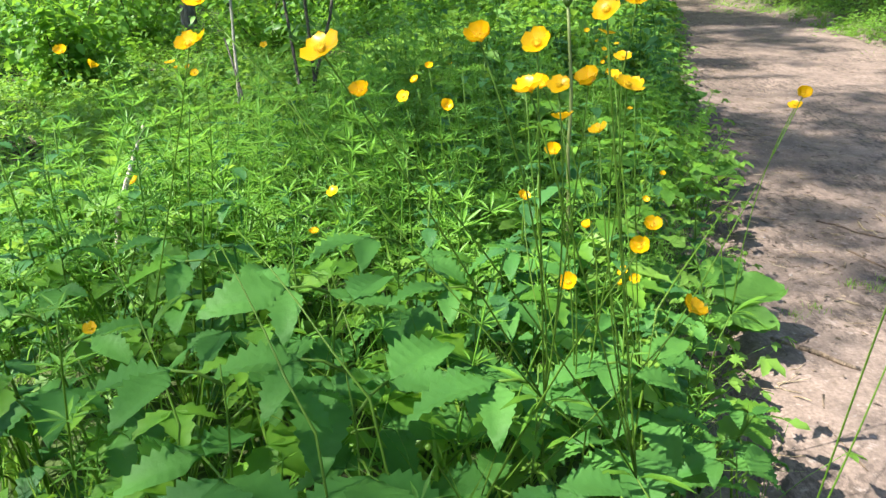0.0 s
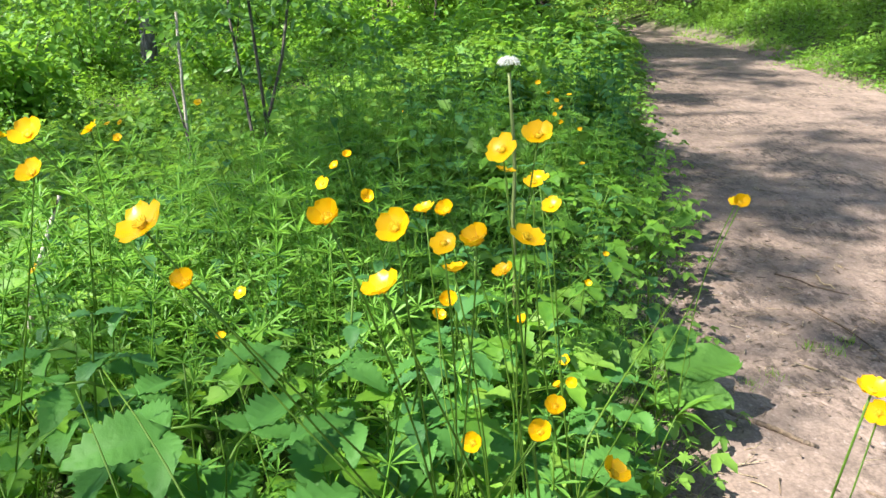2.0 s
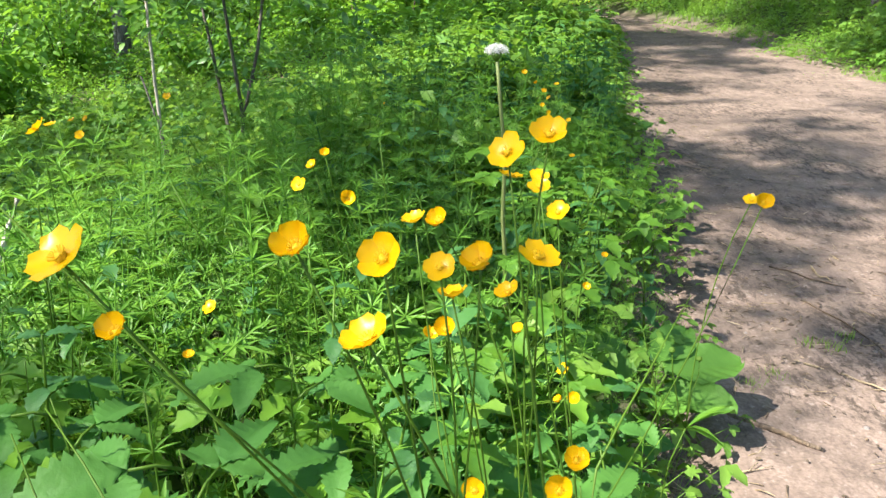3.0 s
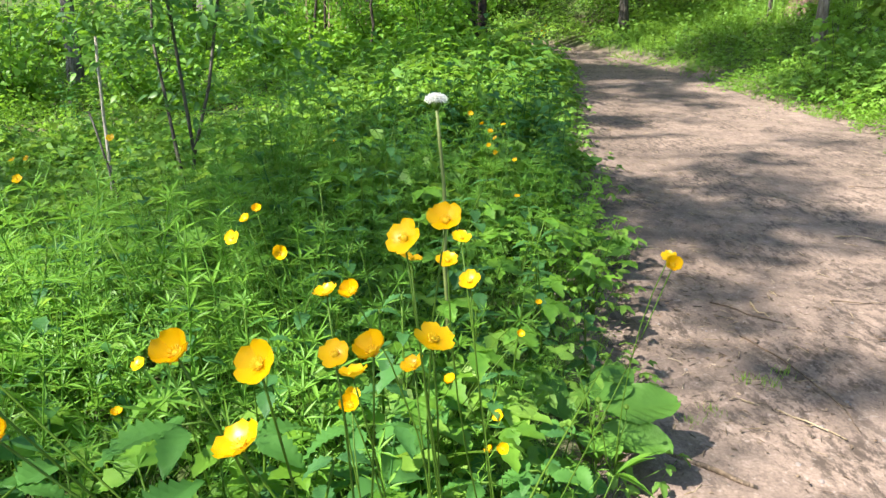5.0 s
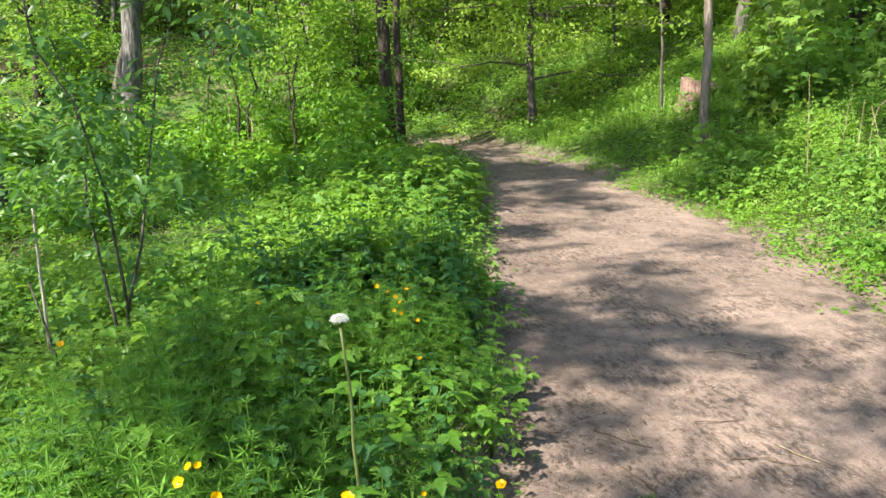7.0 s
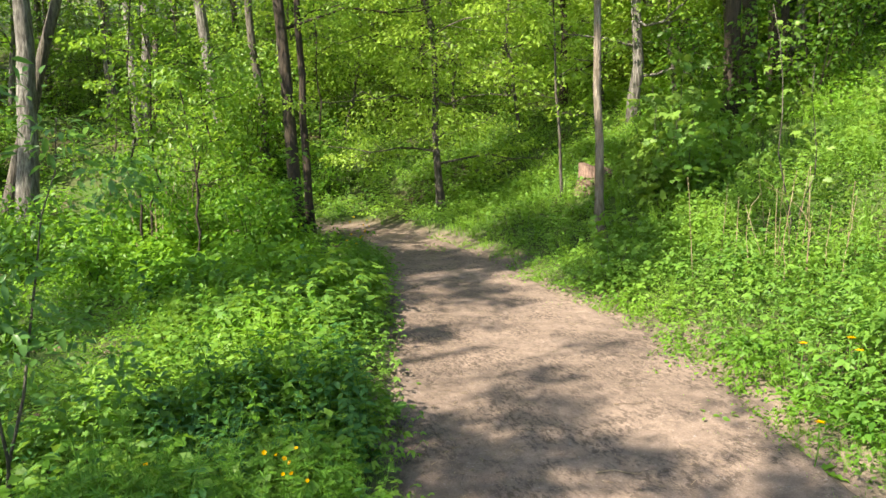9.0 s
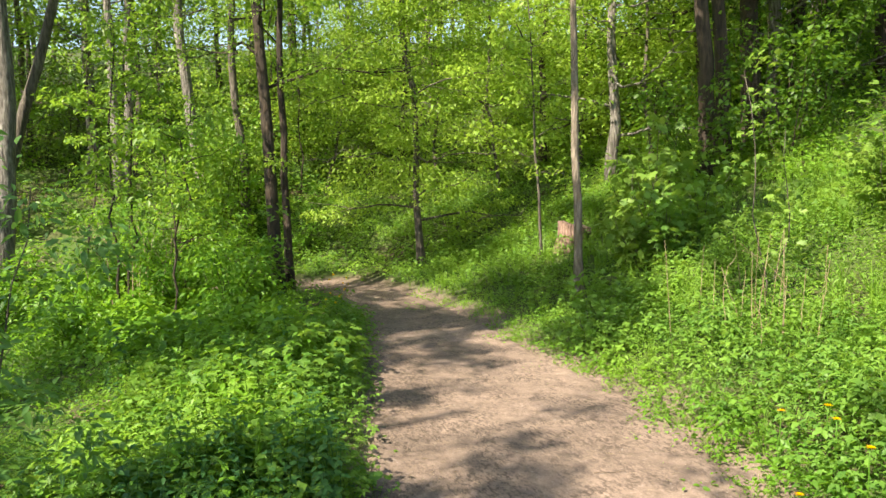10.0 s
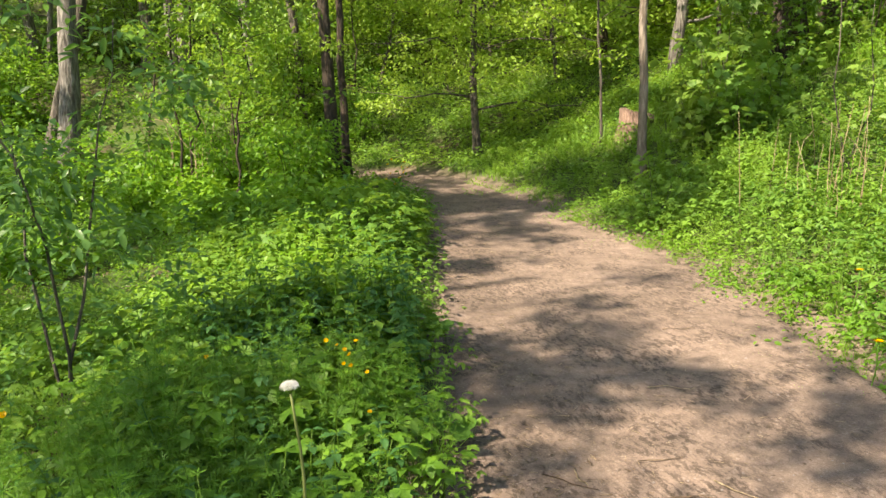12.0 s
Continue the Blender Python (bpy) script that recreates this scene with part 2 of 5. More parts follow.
def leaf_palmate(lobes=5, deep=0.5, droop=0.15):
    """Lobed leaf, toothed at the lobes, its stalk at the origin."""
    V, F = [(0, 0.36, 0.03)], []
    ring = [(0.0, 0.0, 0.0)]
    for k in range(lobes):
        a = (k - (lobes - 1) / 2) / lobes * 4.6
        L = 0.64 * (1.0 - 0.28 * abs(k - (lobes - 1) / 2) / ((lobes - 1) / 2))
        for da, r, z in ((-0.40, deep, 0.02), (-0.22, 0.78, 0.02), (-0.14, 0.74, 0.02), (0, 1.0, -droop), (0.14, 0.74, 0.02), (0.22, 0.78, 0.02)):
            ring.append((math.sin(a + da) * L * r, 0.36 + math.cos(a + da) * L * r, z * r))
    V += ring
    n = len(ring)
    F = [(0, 1 + (k + 1) % n, 1 + k) for k in range(n)]
    return np.array(V, float), np.array(F)


# ---- the lie of the land ----
LEFT = [(-3.6, -14), (-1.7, -8), (-0.35, -3), (0.28, 0), (0.5, 0.82), (0.6, 1.22), (0.81, 1.84), (0.96, 2.5), (1.22, 3.6), (1.6, 5), (2.05, 7), (2.15, 8.2), (2.08, 8.9), (1.75, 9.5), (1.0, 10.1), (-0.6, 10.8), (-3.2, 11.6), (-8, 12.6)]
RIGHT = [(-1.9, -14), (0.0, -8), (1.45, -3), (2.04, 0), (2.22, 0.82), (2.32, 1.22), (2.49, 1.84), (2.69, 2.5), (3.0, 3.6), (3.0, 5), (3.06, 7), (3.03, 8.2), (2.95, 9.0), (2.6, 9.9), (1.75, 10.8), (0.1, 11.8), (-2.6, 12.8), (-7.6, 13.9)]


def smooth_line(pts, step=8):
    P = np.array([2 * np.array(pts[0]) - pts[1], *pts, 2 * np.array(pts[-1]) - pts[-2]], float)
    out = []
    for i in range(1, len(P) - 2):
        for u in np.arange(step) / step:
            a, b, c, d = P[i - 1:i + 3]
            out.append(0.5 * (2 * b + (c - a) * u + (2 * a - 5 * b + 4 * c - d) * u ** 2 + (3 * b - a - 3 * c + d) * u ** 3))
    out.append(P[-2])
    return np.array(out)


EDGE_L, EDGE_R = smooth_line(LEFT), smooth_line(RIGHT)
MID, HALF = (EDGE_L + EDGE_R) / 2, np.linalg.norm(EDGE_L - EDGE_R, axis=1) / 2
MID_DIR = np.gradient(MID, axis=0)


def off_path(x, y):
    """Metres outside the path's edge (inside: negative), and the side: +1 the bank, -1 the wood."""
    x, y = np.atleast_1d(np.asarray(x, float)), np.atleast_1d(np.asarray(y, float))
    d, side = np.empty(len(x)), np.empty(len(x))
    for i in range(0, len(x), 20000):
        s = slice(i, i + 20000)
        dx, dy = x[s, None] - MID[None, :, 0], y[s, None] - MID[None, :, 1]
        q = np.hypot(dx, dy) - HALF[None]
        k = q.argmin(1)
        r = np.arange(len(k))
        d[s] = q[r, k]
        side[s] = np.sign(MID_DIR[k, 1] * dx[r, k] - MID_DIR[k, 0] * dy[r, k])
    return d, side


def path_level(y):
    y = np.asarray(y, float)
    return np.where(y < 8.6, 0.01 + 0.045 * y, 0.397 + 0.012 * (y - 8.6)).clip(-0.35, 1.2)


def ground_level(x, y):
    x, y = np.atleast_1d(np.asarray(x, float)), np.atleast_1d(np.asarray(y, float))
    d, side = off_path(x, y)
    e = d.clip(0)
    bank = 0.27 * np.where(e < .3, e * e / .6, e - .15).clip(0, 1.1) + 0.42 * (e - 1.2).clip(0, 9) + 0.25 * (e - 10.2).clip(0, 30)
    wood = 0.03 * np.minimum(e / 0.2, 1) + 0.02 * np.sin(e * 2.0) - 0.075 * (e - 0.9).clip(0, 3.5) + 0.16 * (np.hypot(x, y) - 17).clip(0, 40)
    lumps = 0.03 * np.sin(1.7 * x + 0.6 * y) * np.sin(1.3 * y - 0.4 * x) * np.minimum(e, 1)
    return path_level(y) + np.where(side > 0, bank, wood) + lumps + -0.035 * np.clip(.5 - d / .12, 0, 1)


def axis_steps(near0, near1, fine, far):
    a = np.arange(near0, near1, fine)
    grow = fine * 1.16 ** np.arange(1, 80)
    up = near1 + np.cumsum(grow)
    down = near0 - np.cumsum(grow)
    return np.concatenate([down[down > -far][::-1], a, up[up < far]])


gx, gy = axis_steps(-3, 6, 0.11, 900), axis_steps(-1, 12, 0.11, 900)
GX, GY = np.meshgrid(gx, gy, indexing="ij")
GZ = ground_level(GX.ravel(), GY.ravel())
i, j = np.meshgrid(np.arange(len(gx) - 1), np.arange(len(gy) - 1), indexing="ij")
a = i * len(gy) + j
GF = np.concatenate([np.stack([a, a + len(gy), a + 1], -1).reshape(-1, 3), np.stack([a + 1, a + len(gy), a + len(gy) + 1], -1).reshape(-1, 3)])
ground = part("ground", (np.stack([GX.ravel(), GY.ravel(), GZ], -1), GF), M_ground)
gd, gs = off_path(GX.ravel(), GY.ravel())
trod = ground.data.attributes.new("trodden", "FLOAT", "POINT")
trod.data.foreach_set("value", np.clip(1.25 - (gd + .10 * np.sin(3.1 * GY.ravel()) * np.sin(7.3 * GY.ravel() + 2 * GX.ravel())) / np.where(gs > 0, .36, .12), 0, 1).astype(np.float32))
tagged(ground, "dark woodland soil with leaf mould under the plants", "ground", kind="structure")

ACROSS = 46
su = np.linspace(-1.06, 1.06, ACROSS)
fineM = np.stack([np.interp(np.linspace(0, len(MID) - 1, len(MID) * 5), np.arange(len(MID)), c) for c in (MID[:, 0], MID[:, 1], EDGE_R[:, 0], EDGE_R[:, 1])], -1)
px = (fineM[:, None, 0] + su[None] * (fineM[:, None, 2] - fineM[:, None, 0])).ravel()
py = (fineM[:, None, 1] + su[None] * (fineM[:, None, 3] - fineM[:, None, 1])).ravel()
uu = np.tile(su, len(fineM))


def path_bumps(xs, ys):
    return np.array([noise.noise((x * 2.2, y * 2.2, 0)) * 0.014 + noise.noise((x * 9, y * 9, 3)) * 0.007 + noise.noise((x * 28, y * 28, 5)) * 0.004 for x, y in zip(xs, ys)])


nz = path_bumps(px, py)
pz = path_level(py) + nz - 0.012 * (1 - uu ** 2) - 0.045 * (np.abs(uu) - 0.97).clip(0) / 0.09
i, j = np.meshgrid(np.arange(len(fineM) - 1), np.arange(ACROSS - 1), indexing="ij")
a = i * ACROSS + j
PF = np.concatenate([np.stack([a, a + 1, a + ACROSS], -1).reshape(-1, 3), np.stack([a + 1, a + ACROSS + 1, a + ACROSS], -1).reshape(-1, 3)])
path = part("path", (np.stack([px, py, pz], -1), PF), M_path)
tagged(path, "trodden footpath of dry pinkish-brown soil with litter", "path", kind="structure")


# ---- plants of the herb layer ----
def stalk(P, r0, r1, sides=3):
    return tube(P, np.linspace(r0, r1, len(P)), sides, False)


def cleavers(rng, h=0.40):
    n = 9
    t = np.linspace(0, 1, n + 1)
    bend = rng.normal(0, 0.16, 2)
    P = np.stack([bend[0] * t ** 2 * h, bend[1] * t ** 2 * h, h * t], -1)
    geos = [stalk(P[::3], 0.0016, 0.0009)]
    for k in range(2, n + 1):
        m = 7
        az = np.arange(m) / m * 2 * np.pi + rng.uniform(0, 6)
        size = rng.uniform(0.026, 0.042) * (1.0 if k < n else 0.7)
        geos.append(scatter(leaf_fold(0.13, 0.05, 0.03), rots(az, rng.uniform(0.1, 0.75, m), 0, size * rng.uniform(.75, 1.2, m)), np.tile(P[k], (m, 1))))
    return merge(geos)


def elder_herb(rng, h=0.27, leaves=7, teeth=3, size=0.05):
    """Low herb with three-fold toothed leaves on long stalks."""
    geos = []
    leaf = leaf_toothed(0.62, teeth, 0.25)
    for k in range(leaves):
        az, out, hh = k / leaves * 6.28 + rng.uniform(-.5, .5), rng.uniform(0.2, 0.7) * h, h * rng.uniform(0.45, 1.1)
        t = np.linspace(0, 1, 4)
        P = np.stack([np.cos(az) * out * t ** 1.5, np.sin(az) * out * t ** 1.5, hh * t], -1)
        geos.append(stalk(P, 0.0016, 0.001))
        s = size * rng.uniform(0.75, 1.25)
        tilt = rng.uniform(-0.5, 0.25)
        geos.append(scatter(leaf, rots(az + np.array([0, 1.25, -1.25]), [tilt, tilt - .05, tilt - .05], rng.normal(0, .3, 3), s * np.array([1.1, .95, .95])), np.tile(P[-1], (3, 1))))
    return merge(geos)


def crowfoot(rng, h=0.26, leaves=7):
    """Deeply lobed leaves of buttercup plants."""
    geos = []
    leaf = leaf_palmate(5, 0.38, 0.2)
    for k in range(leaves):
        az, out, hh = k / leaves * 6.28 + rng.uniform(-.5, .5), rng.uniform(0.2, 0.7) * h, h * rng.uniform(0.5, 1.1)
        t = np.linspace(0, 1, 4)
        P = np.stack([np.cos(az) * out * t ** 1.5, np.sin(az) * out * t ** 1.5, hh * t], -1)
        geos.append(stalk(P, 0.0016, 0.001))
        geos.append(scatter(leaf, rots(az, rng.uniform(-.6, .2), rng.normal(0, .3), rng.uniform(.038, .06)), P[-1:]))
    return merge(geos)


def nettle(rng, h=0.42, teeth=3):
    n = 7
    t = np.linspace(0, 1, n + 1)
    bend = rng.normal(0, 0.1, 2)
    P = np.stack([bend[0] * t ** 2 * h, bend[1] * t ** 2 * h, h * t], -1)
    geos = [stalk(P[::2], 0.0028, 0.0014, 4)]
    for k in range(1, n + 1):
        az = (k % 2) * np.pi / 2 + np.array([0, np.pi]) + rng.normal(0, .2)
        size = 0.066 * (1.1 - 0.6 * t[k]) * rng.uniform(.85, 1.15)
        geos.append(scatter(leaf_toothed(0.58, teeth, 0.3), rots(az, rng.uniform(-.35, .3, 2), rng.normal(0, .2, 2), size), np.tile(P[k], (2, 1))))
    return merge(geos)


def grass_tuft(rng, h=0.3, blades=14, width=0.003):
    geos = []
    for k in range(blades):
        az, L, w = rng.uniform(0, 6.28), h * rng.uniform(.6, 1.15), width * rng.uniform(.7, 1.3)
        t = np.linspace(0, 1, 4)
        out = L * rng.uniform(.15, .6)
        P = np.stack([np.cos(az) * out * t ** 2, np.sin(az) * out * t ** 2, L * (t - .25 * t ** 3 * out / L)], -1) + np.append(rng.normal(0, .012, 2), 0)
        side = np.array([-np.sin(az), np.cos(az), 0])
        V = np.concatenate([P - side * w * (1 - t[:, None]), P + side * w * (1 - t[:, None])])
        geos.append((V, np.array([(q, q + 4, q + 1) for q in range(3)] + [(q + 1, q + 4, q + 5) for q in range(3)])))
    return merge(geos)


def low_herb(rng, h=0.26, n=22, leaf=None, size=0.05, r=0.15):
    """A mound of leaves, for plants further off."""
    az, q = rng.uniform(0, 6.28, n), rng.uniform(0.01, r, n)
    T = np.stack([np.cos(az) * q, np.sin(az) * q, h * rng.uniform(.3, 1.0, n)], -1)
    return scatter(leaf, rots(az + rng.normal(0, .7, n), rng.uniform(-.6, .4, n), rng.normal(0, .35, n), size * rng.uniform(.6, 1.3, n)), T)


def patchy(x, y, scale, seed):
    """Drifts: 0 to 1, smooth over the ground."""
    return np.array([noise.noise((a * scale, b * scale, seed)) for a, b in zip(x, y)]) * .9 + .5


def sow(rng, kinds, k, x0, x1, y0, y1, keep, height):
    """Strews k plants of these kinds over a stretch; keep(x, y, d, side) gives the odds, height the scale."""
    x, y = rng.uniform(x0, x1, k), rng.uniform(y0, y1, k)
    d, side = off_path(x, y)
    ok = rng.random(k) < keep(x, y, d, side)
    x, y, d, side = x[ok], y[ok], d[ok], side[ok]
    z = ground_level(x, y) - 0.01
    s = height(x, y, d, side) * rng.uniform(.6, 1.2, len(x)) * (.75 + .45 * np.clip(patchy(x, y, 1.7, 31.0), 0, 1))
    which = rng.integers(0, len(kinds), len(x))
    out = []
    for n, geo in enumerate(kinds):
        q = which == n
        if q.any():
            out.append(scatter(geo, spins(rng.uniform(0, 6.28, q.sum()), s[q], .15, rng), np.stack([x[q], y[q], z[q]], -1)))
    return merge(out)


L4, L2 = leaf_simple(0.6, .2), leaf_fold(0.55, .15, .1)
rng = np.random.default_rng(3)
K_cleavers = [cleavers(rng) for _ in range(6)]
K_elder = [elder_herb(rng, leaves=6, size=.045) for _ in range(6)]
K_crowfoot = [crowfoot(rng) for _ in range(5)]
K_nettle = [nettle(rng) for _ in range(5)]
K_grass = [grass_tuft(rng) for _ in range(5)]
K_short = [grass_tuft(rng, .045, 18, .0016) for _ in range(4)]
K_low = [low_herb(rng, .28, n=15, leaf=(leaf_palmate(3, .5, .2), leaf_toothed(.6, 2, .25), L4)[q % 3], size=(.062, .05, .042)[q % 3]) for q in range(6)]
K_far = [low_herb(rng, .40, 20, L2, .11, .28) for _ in range(6)]


def wood_side(lo, hi=99, drift=None):
    def keep(x, y, d, side):
        k = ((side < 0) & (d > lo) & (d < hi)).astype(float)
        return k * np.clip(patchy(x, y, *drift), 0, 1) if drift else k
    return keep


def bank_side(lo, hi=99, drift=None):
    def keep(x, y, d, side):
        k = ((side > 0) & (d > lo + .10 * np.sin(3.1 * y) + .08 * np.sin(7.3 * y)) & (d < hi)).astype(float)
        return k * np.clip(patchy(x, y, *drift), 0, 1) if drift else k
    return keep


def verge_height(x, y, d, side):
    """Low at the trodden edge, taller within."""
    low = 1 - .45 * np.exp(-((x - .27) ** 2 + (y - 1.12) ** 2) / .07) - .5 * np.exp(-((x - .42) ** 2 + (y - 1.65) ** 2) / .11)
    low = np.maximum(low, .35) * (1 - .36 * np.clip((-.08 - x) / .35, 0, 1) * np.clip((y - 1.25) / .5, 0, 1))
    mound = .62 + .75 * np.clip(patchy(x, y, 2.3, 17.0), 0, 1)
    return (0.40 + 0.58 * np.minimum(d.clip(0) / 0.35, 1) * (0.75 + .35 * np.sin(1.9 * x + 1.1 * y))) * low * np.where(y > 2.2, mound, 1.0)


def bank_height(x, y, d, side):
    low = 1 - .33 * np.clip((y - 4.8) / .8, 0, 1) * np.clip((2.2 - d) / .8, 0, 1)
    return (0.40 + 0.55 * np.minimum(d.clip(0) / .7, 1)) * low


def clear(x, y):
    """Room for the person who films."""
    return np.hypot(x - 0.1, y + 0.25) > 0.48


def near(f):
    return lambda x, y, d, s: f(x, y, d, s) * clear(x, y)


def stuff(name, geo, mat, label, category):
    return tagged(part(name, geo, mat, smooth=False), label, category, kind="stuff")


K_elder_low = [elder_herb(rng, leaves=4, teeth=2) for _ in range(5)]
K_mid = [low_herb(rng, (.22, .26, .30)[q % 3], (22, 20, 18)[q % 3], leaf_fold(.7, .2, .12), (.048, .056, .068)[q % 3], .16) for q in range(6)]
K_near = [low_herb(rng, (.22, .27)[q % 2], 20, L4, (.05, .066)[q % 2], .16) for q in range(4)]
K_fine = [low_herb(rng, (.26, .32)[q % 2], 34, leaf_fold((.5, .35)[q % 2], .2, .12), (.034, .045)[q % 2], .17) for q in range(4)]
K_lobed = [low_herb(rng, .28, 13, leaf_palmate(3, .5, .2), .075, .16) for _ in range(4)]
def in_verge(x, y, d, s):
    """Cleavers keep to the strip beside the path and thin out towards the wood."""
    return wood_side(.06, 99, (1.2, 2.0))(x, y, d, s) * np.clip((2.25 + .5 * x - y) / .5, 0, 1)


def wood_floor(x, y, d, s):
    """The wood's floor lies lower, with bare brown gaps between the herbs."""
    return wood_side(.03)(x, y, d, s) * np.clip(.5 + 1.1 * patchy(x, y, 1.5, 41.0), .25, 1) * np.clip((y - 1.3 - .5 * x) / .5, 0, 1)


def floor_height(x, y, d, s):
    return verge_height(x, y, d, s) * np.where(x < .1, .95, 1.05)


stuff("cleavers", sow(rng, K_cleavers, 3300, -2.0, 1.3, 0.2, 4.0, near(in_verge), lambda x, y, d, s: verge_height(x, y, d, s) * 1.02), M_cleaver, "dense bright green cleavers with whorled narrow leaves", "cleavers")
stuff("near_cleavers", sow(rng, K_cleavers, 620, -.6, .75, .9, 2.2, near(wood_side(.05)), lambda x, y, d, s: verge_height(x, y, d, s) * 1.1), M_cleaver, "bright green cleavers crowding the edge of the verge", "cleavers")
stuff("dark_nettles", sow(rng, K_nettle, 100, .05, .95, 2.35, 3.25, wood_side(.08), lambda x, y, d, s: .95 - .9 * (y - 2.8) ** 2), M_dark_herb, "dark green mound of nettles behind the cleavers", "nettle")
stuff("verge_tall_herbs", sow(rng, K_nettle, 130, -.1, 1.6, 2.2, 4.8, wood_side(.12, 99, (1.8, 77.0)), lambda x, y, d, s: 1.05 + 0 * x), M_herb, "upright leafy herbs rising above the verge", "herb")
stuff("floor_herbs", sow(rng, K_mid, 3600, -3.6, .6, 1.1, 4.6, wood_floor, floor_height), M_bank_herb, "light green low herbs on the dappled wood floor", "herb layer")
stuff("floor_litter", sow(rng, [low_herb(rng, .03, 16, L4, .05, .14) for _ in range(3)], 900, -3.5, .6, 1.8, 6, lambda x, y, d, s: wood_side(.5)(x, y, d, s) * (patchy(x, y, 1.5, 41.0) < .48), lambda x, y, d, s: .9 + 0 * x), M_litter, "brown dead leaves lying on the wood floor", "litter")
stuff("ground_elder", sow(rng, K_elder, 850, -1.4, 1.5, -0.3, 3.6, near(wood_side(-.03, 99, (1.6, 9.0))), verge_height), M_herb, "low green herbs with toothed three-part leaves on the verge", "herb")
stuff("edge_herbs", sow(rng, K_elder_low, 4200, -.2, 2.4, -0.3, 9, near(wood_side(-.06, .35)), lambda x, y, d, s: (.45 + .9 * d.clip(0, .5)) * np.where(y > 7.2, .45, 1.0)), M_bank_herb, "low leafy herbs leaning over the path's edge", "herb")
stuff("crowfoot_leaves", sow(rng, K_crowfoot, 800, -1.6, 1.6, 0.0, 5.0, near(wood_side(.0, 99, (1.4, 5.0))), verge_height), M_bank_herb, "light green deeply lobed leaves low in the verge", "herb")
stuff("nettles", sow(rng, K_nettle, 520, -2.4, 2.2, 0.2, 8, near(wood_side(.15, 99, (1.0, 14.0))), verge_height), M_dark_herb, "dark green nettles growing in the verge", "nettle")
stuff("grass", sow(rng, K_grass, 1900, -2.2, 1.9, 0.0, 6, near(wood_side(.0, 99, (1.3, 20.0))), lambda x, y, d, s: verge_height(x, y, d, s) * 1.1), M_grass, "fine green grass growing among the verge plants", "grass")
stuff("wood_herbs", sow(rng, K_near[:1] + K_fine[:2] + K_mid[:2], 2000, -4, 1.9, 2.9, 6, wood_floor, floor_height), M_herb, "green herb layer under the trees of the wood", "herb layer")
stuff("lobed_herbs", sow(rng, K_lobed, 620, .0, 1.6, 2.5, 5.2, wood_side(.05), lambda x, y, d, s: verge_height(x, y, d, s) * 1.15), M_bank_herb, "fresh green herbs with broad lobed leaves on the verge", "herb")
stuff("inner_wood_herbs", sow(rng, K_mid, 3600, -5, 2.4, 5.5, 11, wood_side(.0), lambda x, y, d, s: verge_height(x, y, d, s) * np.where((d < .6) & (y > 7.2), .38, 1.2)), M_herb, "leafy green herb layer deeper in the wood", "herb layer")
stuff("far_wood_herbs", sow(rng, K_far, 5500, -9, 12, 9, 30, wood_side(.2), lambda x, y, d, s: .7 + .03 * y), M_herb, "green undergrowth further back in the wood", "herb layer")
stuff("bank_herbs", sow(rng, K_low, 1250, 1.9, 4.4, 0.5, 5.6, bank_side(.02), bank_height), M_bank_herb, "fresh green herbs covering the bank beside the path", "herb layer")


def slope(x, y, d, side):
    """The bank's herbs thin out in the shaded hollow between the maples."""
    return bank_side(.22)(x, y, d, side) * np.where(((x - 5.5) / 1.1) ** 2 + ((y - 6.4) / 1.1) ** 2 < 1, .3, 1.0)


K_bank_fine = [low_herb(rng, (.34, .42)[q % 2], 40, leaf_fold((.42, .3)[q % 2], .2, .12), (.036, .042)[q % 2], .16) for q in range(4)]
stuff("upper_bank_herbs", sow(rng, K_fine + K_bank_fine, 2000, 2.4, 8, 0.3, 5.4, slope, bank_height), M_bank_herb, "fresh green leafy herbs higher on the bank", "herb layer")
stuff("slope_leaves", sow(rng, K_mid + K_lobed[:1], 2300, 2.6, 7.5, 4.7, 9.6, slope, lambda x, y, d, s: .3 + .4 * np.minimum(d.clip(0), 1)), M_bank_herb, "leafy green herbs covering the shaded slope by the young tree", "herb layer")
stuff("bank_ground_elder", sow(rng, K_elder_low, 1200, 2, 4.6, 0.5, 7, bank_side(.03, 1.2), bank_height), M_bank_herb, "low toothed-leaved herbs on the bank", "herb")
stuff("bank_edge_herbs", sow(rng, K_elder_low, 1500, 1.9, 3.7, 0.3, 7, bank_side(.0, .45), lambda x, y, d, s: .40 + 0 * x), M_herb, "small herbs creeping along the foot of the bank", "herb")
K_cheap = [low_herb(rng, .3, 14, L2, .09, .2) for _ in range(4)]
stuff("herbs_behind", sow(rng, K_cheap, 1900, -6, 6, -5, .9, lambda x, y, d, s: ((d > .05) & ((s > 0) | (y < -.75) | (x < -1.0))).astype(float), lambda x, y, d, s: .9 + 0 * x), M_herb, "green herbs along the path further back", "herb layer")
stuff("bank_nettles", sow(rng, K_nettle, 500, 2.2, 6.5, 1.0, 9, bank_side(.5, 99, (.9, 3.0)), lambda x, y, d, s: .6 + 0 * x), M_herb, "nettles standing on the bank", "nettle")
stuff("bank_grass", sow(rng, K_grass, 1900, 2, 7, 0.5, 9, bank_side(-.08, 99, (1.1, 6.0)), lambda x, y, d, s: .4 + .9 * np.minimum(d.clip(0), 1)), M_grass, "long soft grass growing on the bank", "grass")
stuff("far_bank_herbs", sow(rng, K_far, 3000, 1, 22, 10, 28, bank_side(.4), lambda x, y, d, s: .38 + .03 * y), M_bank_herb, "sunny green herbs further along the bank", "herb layer")
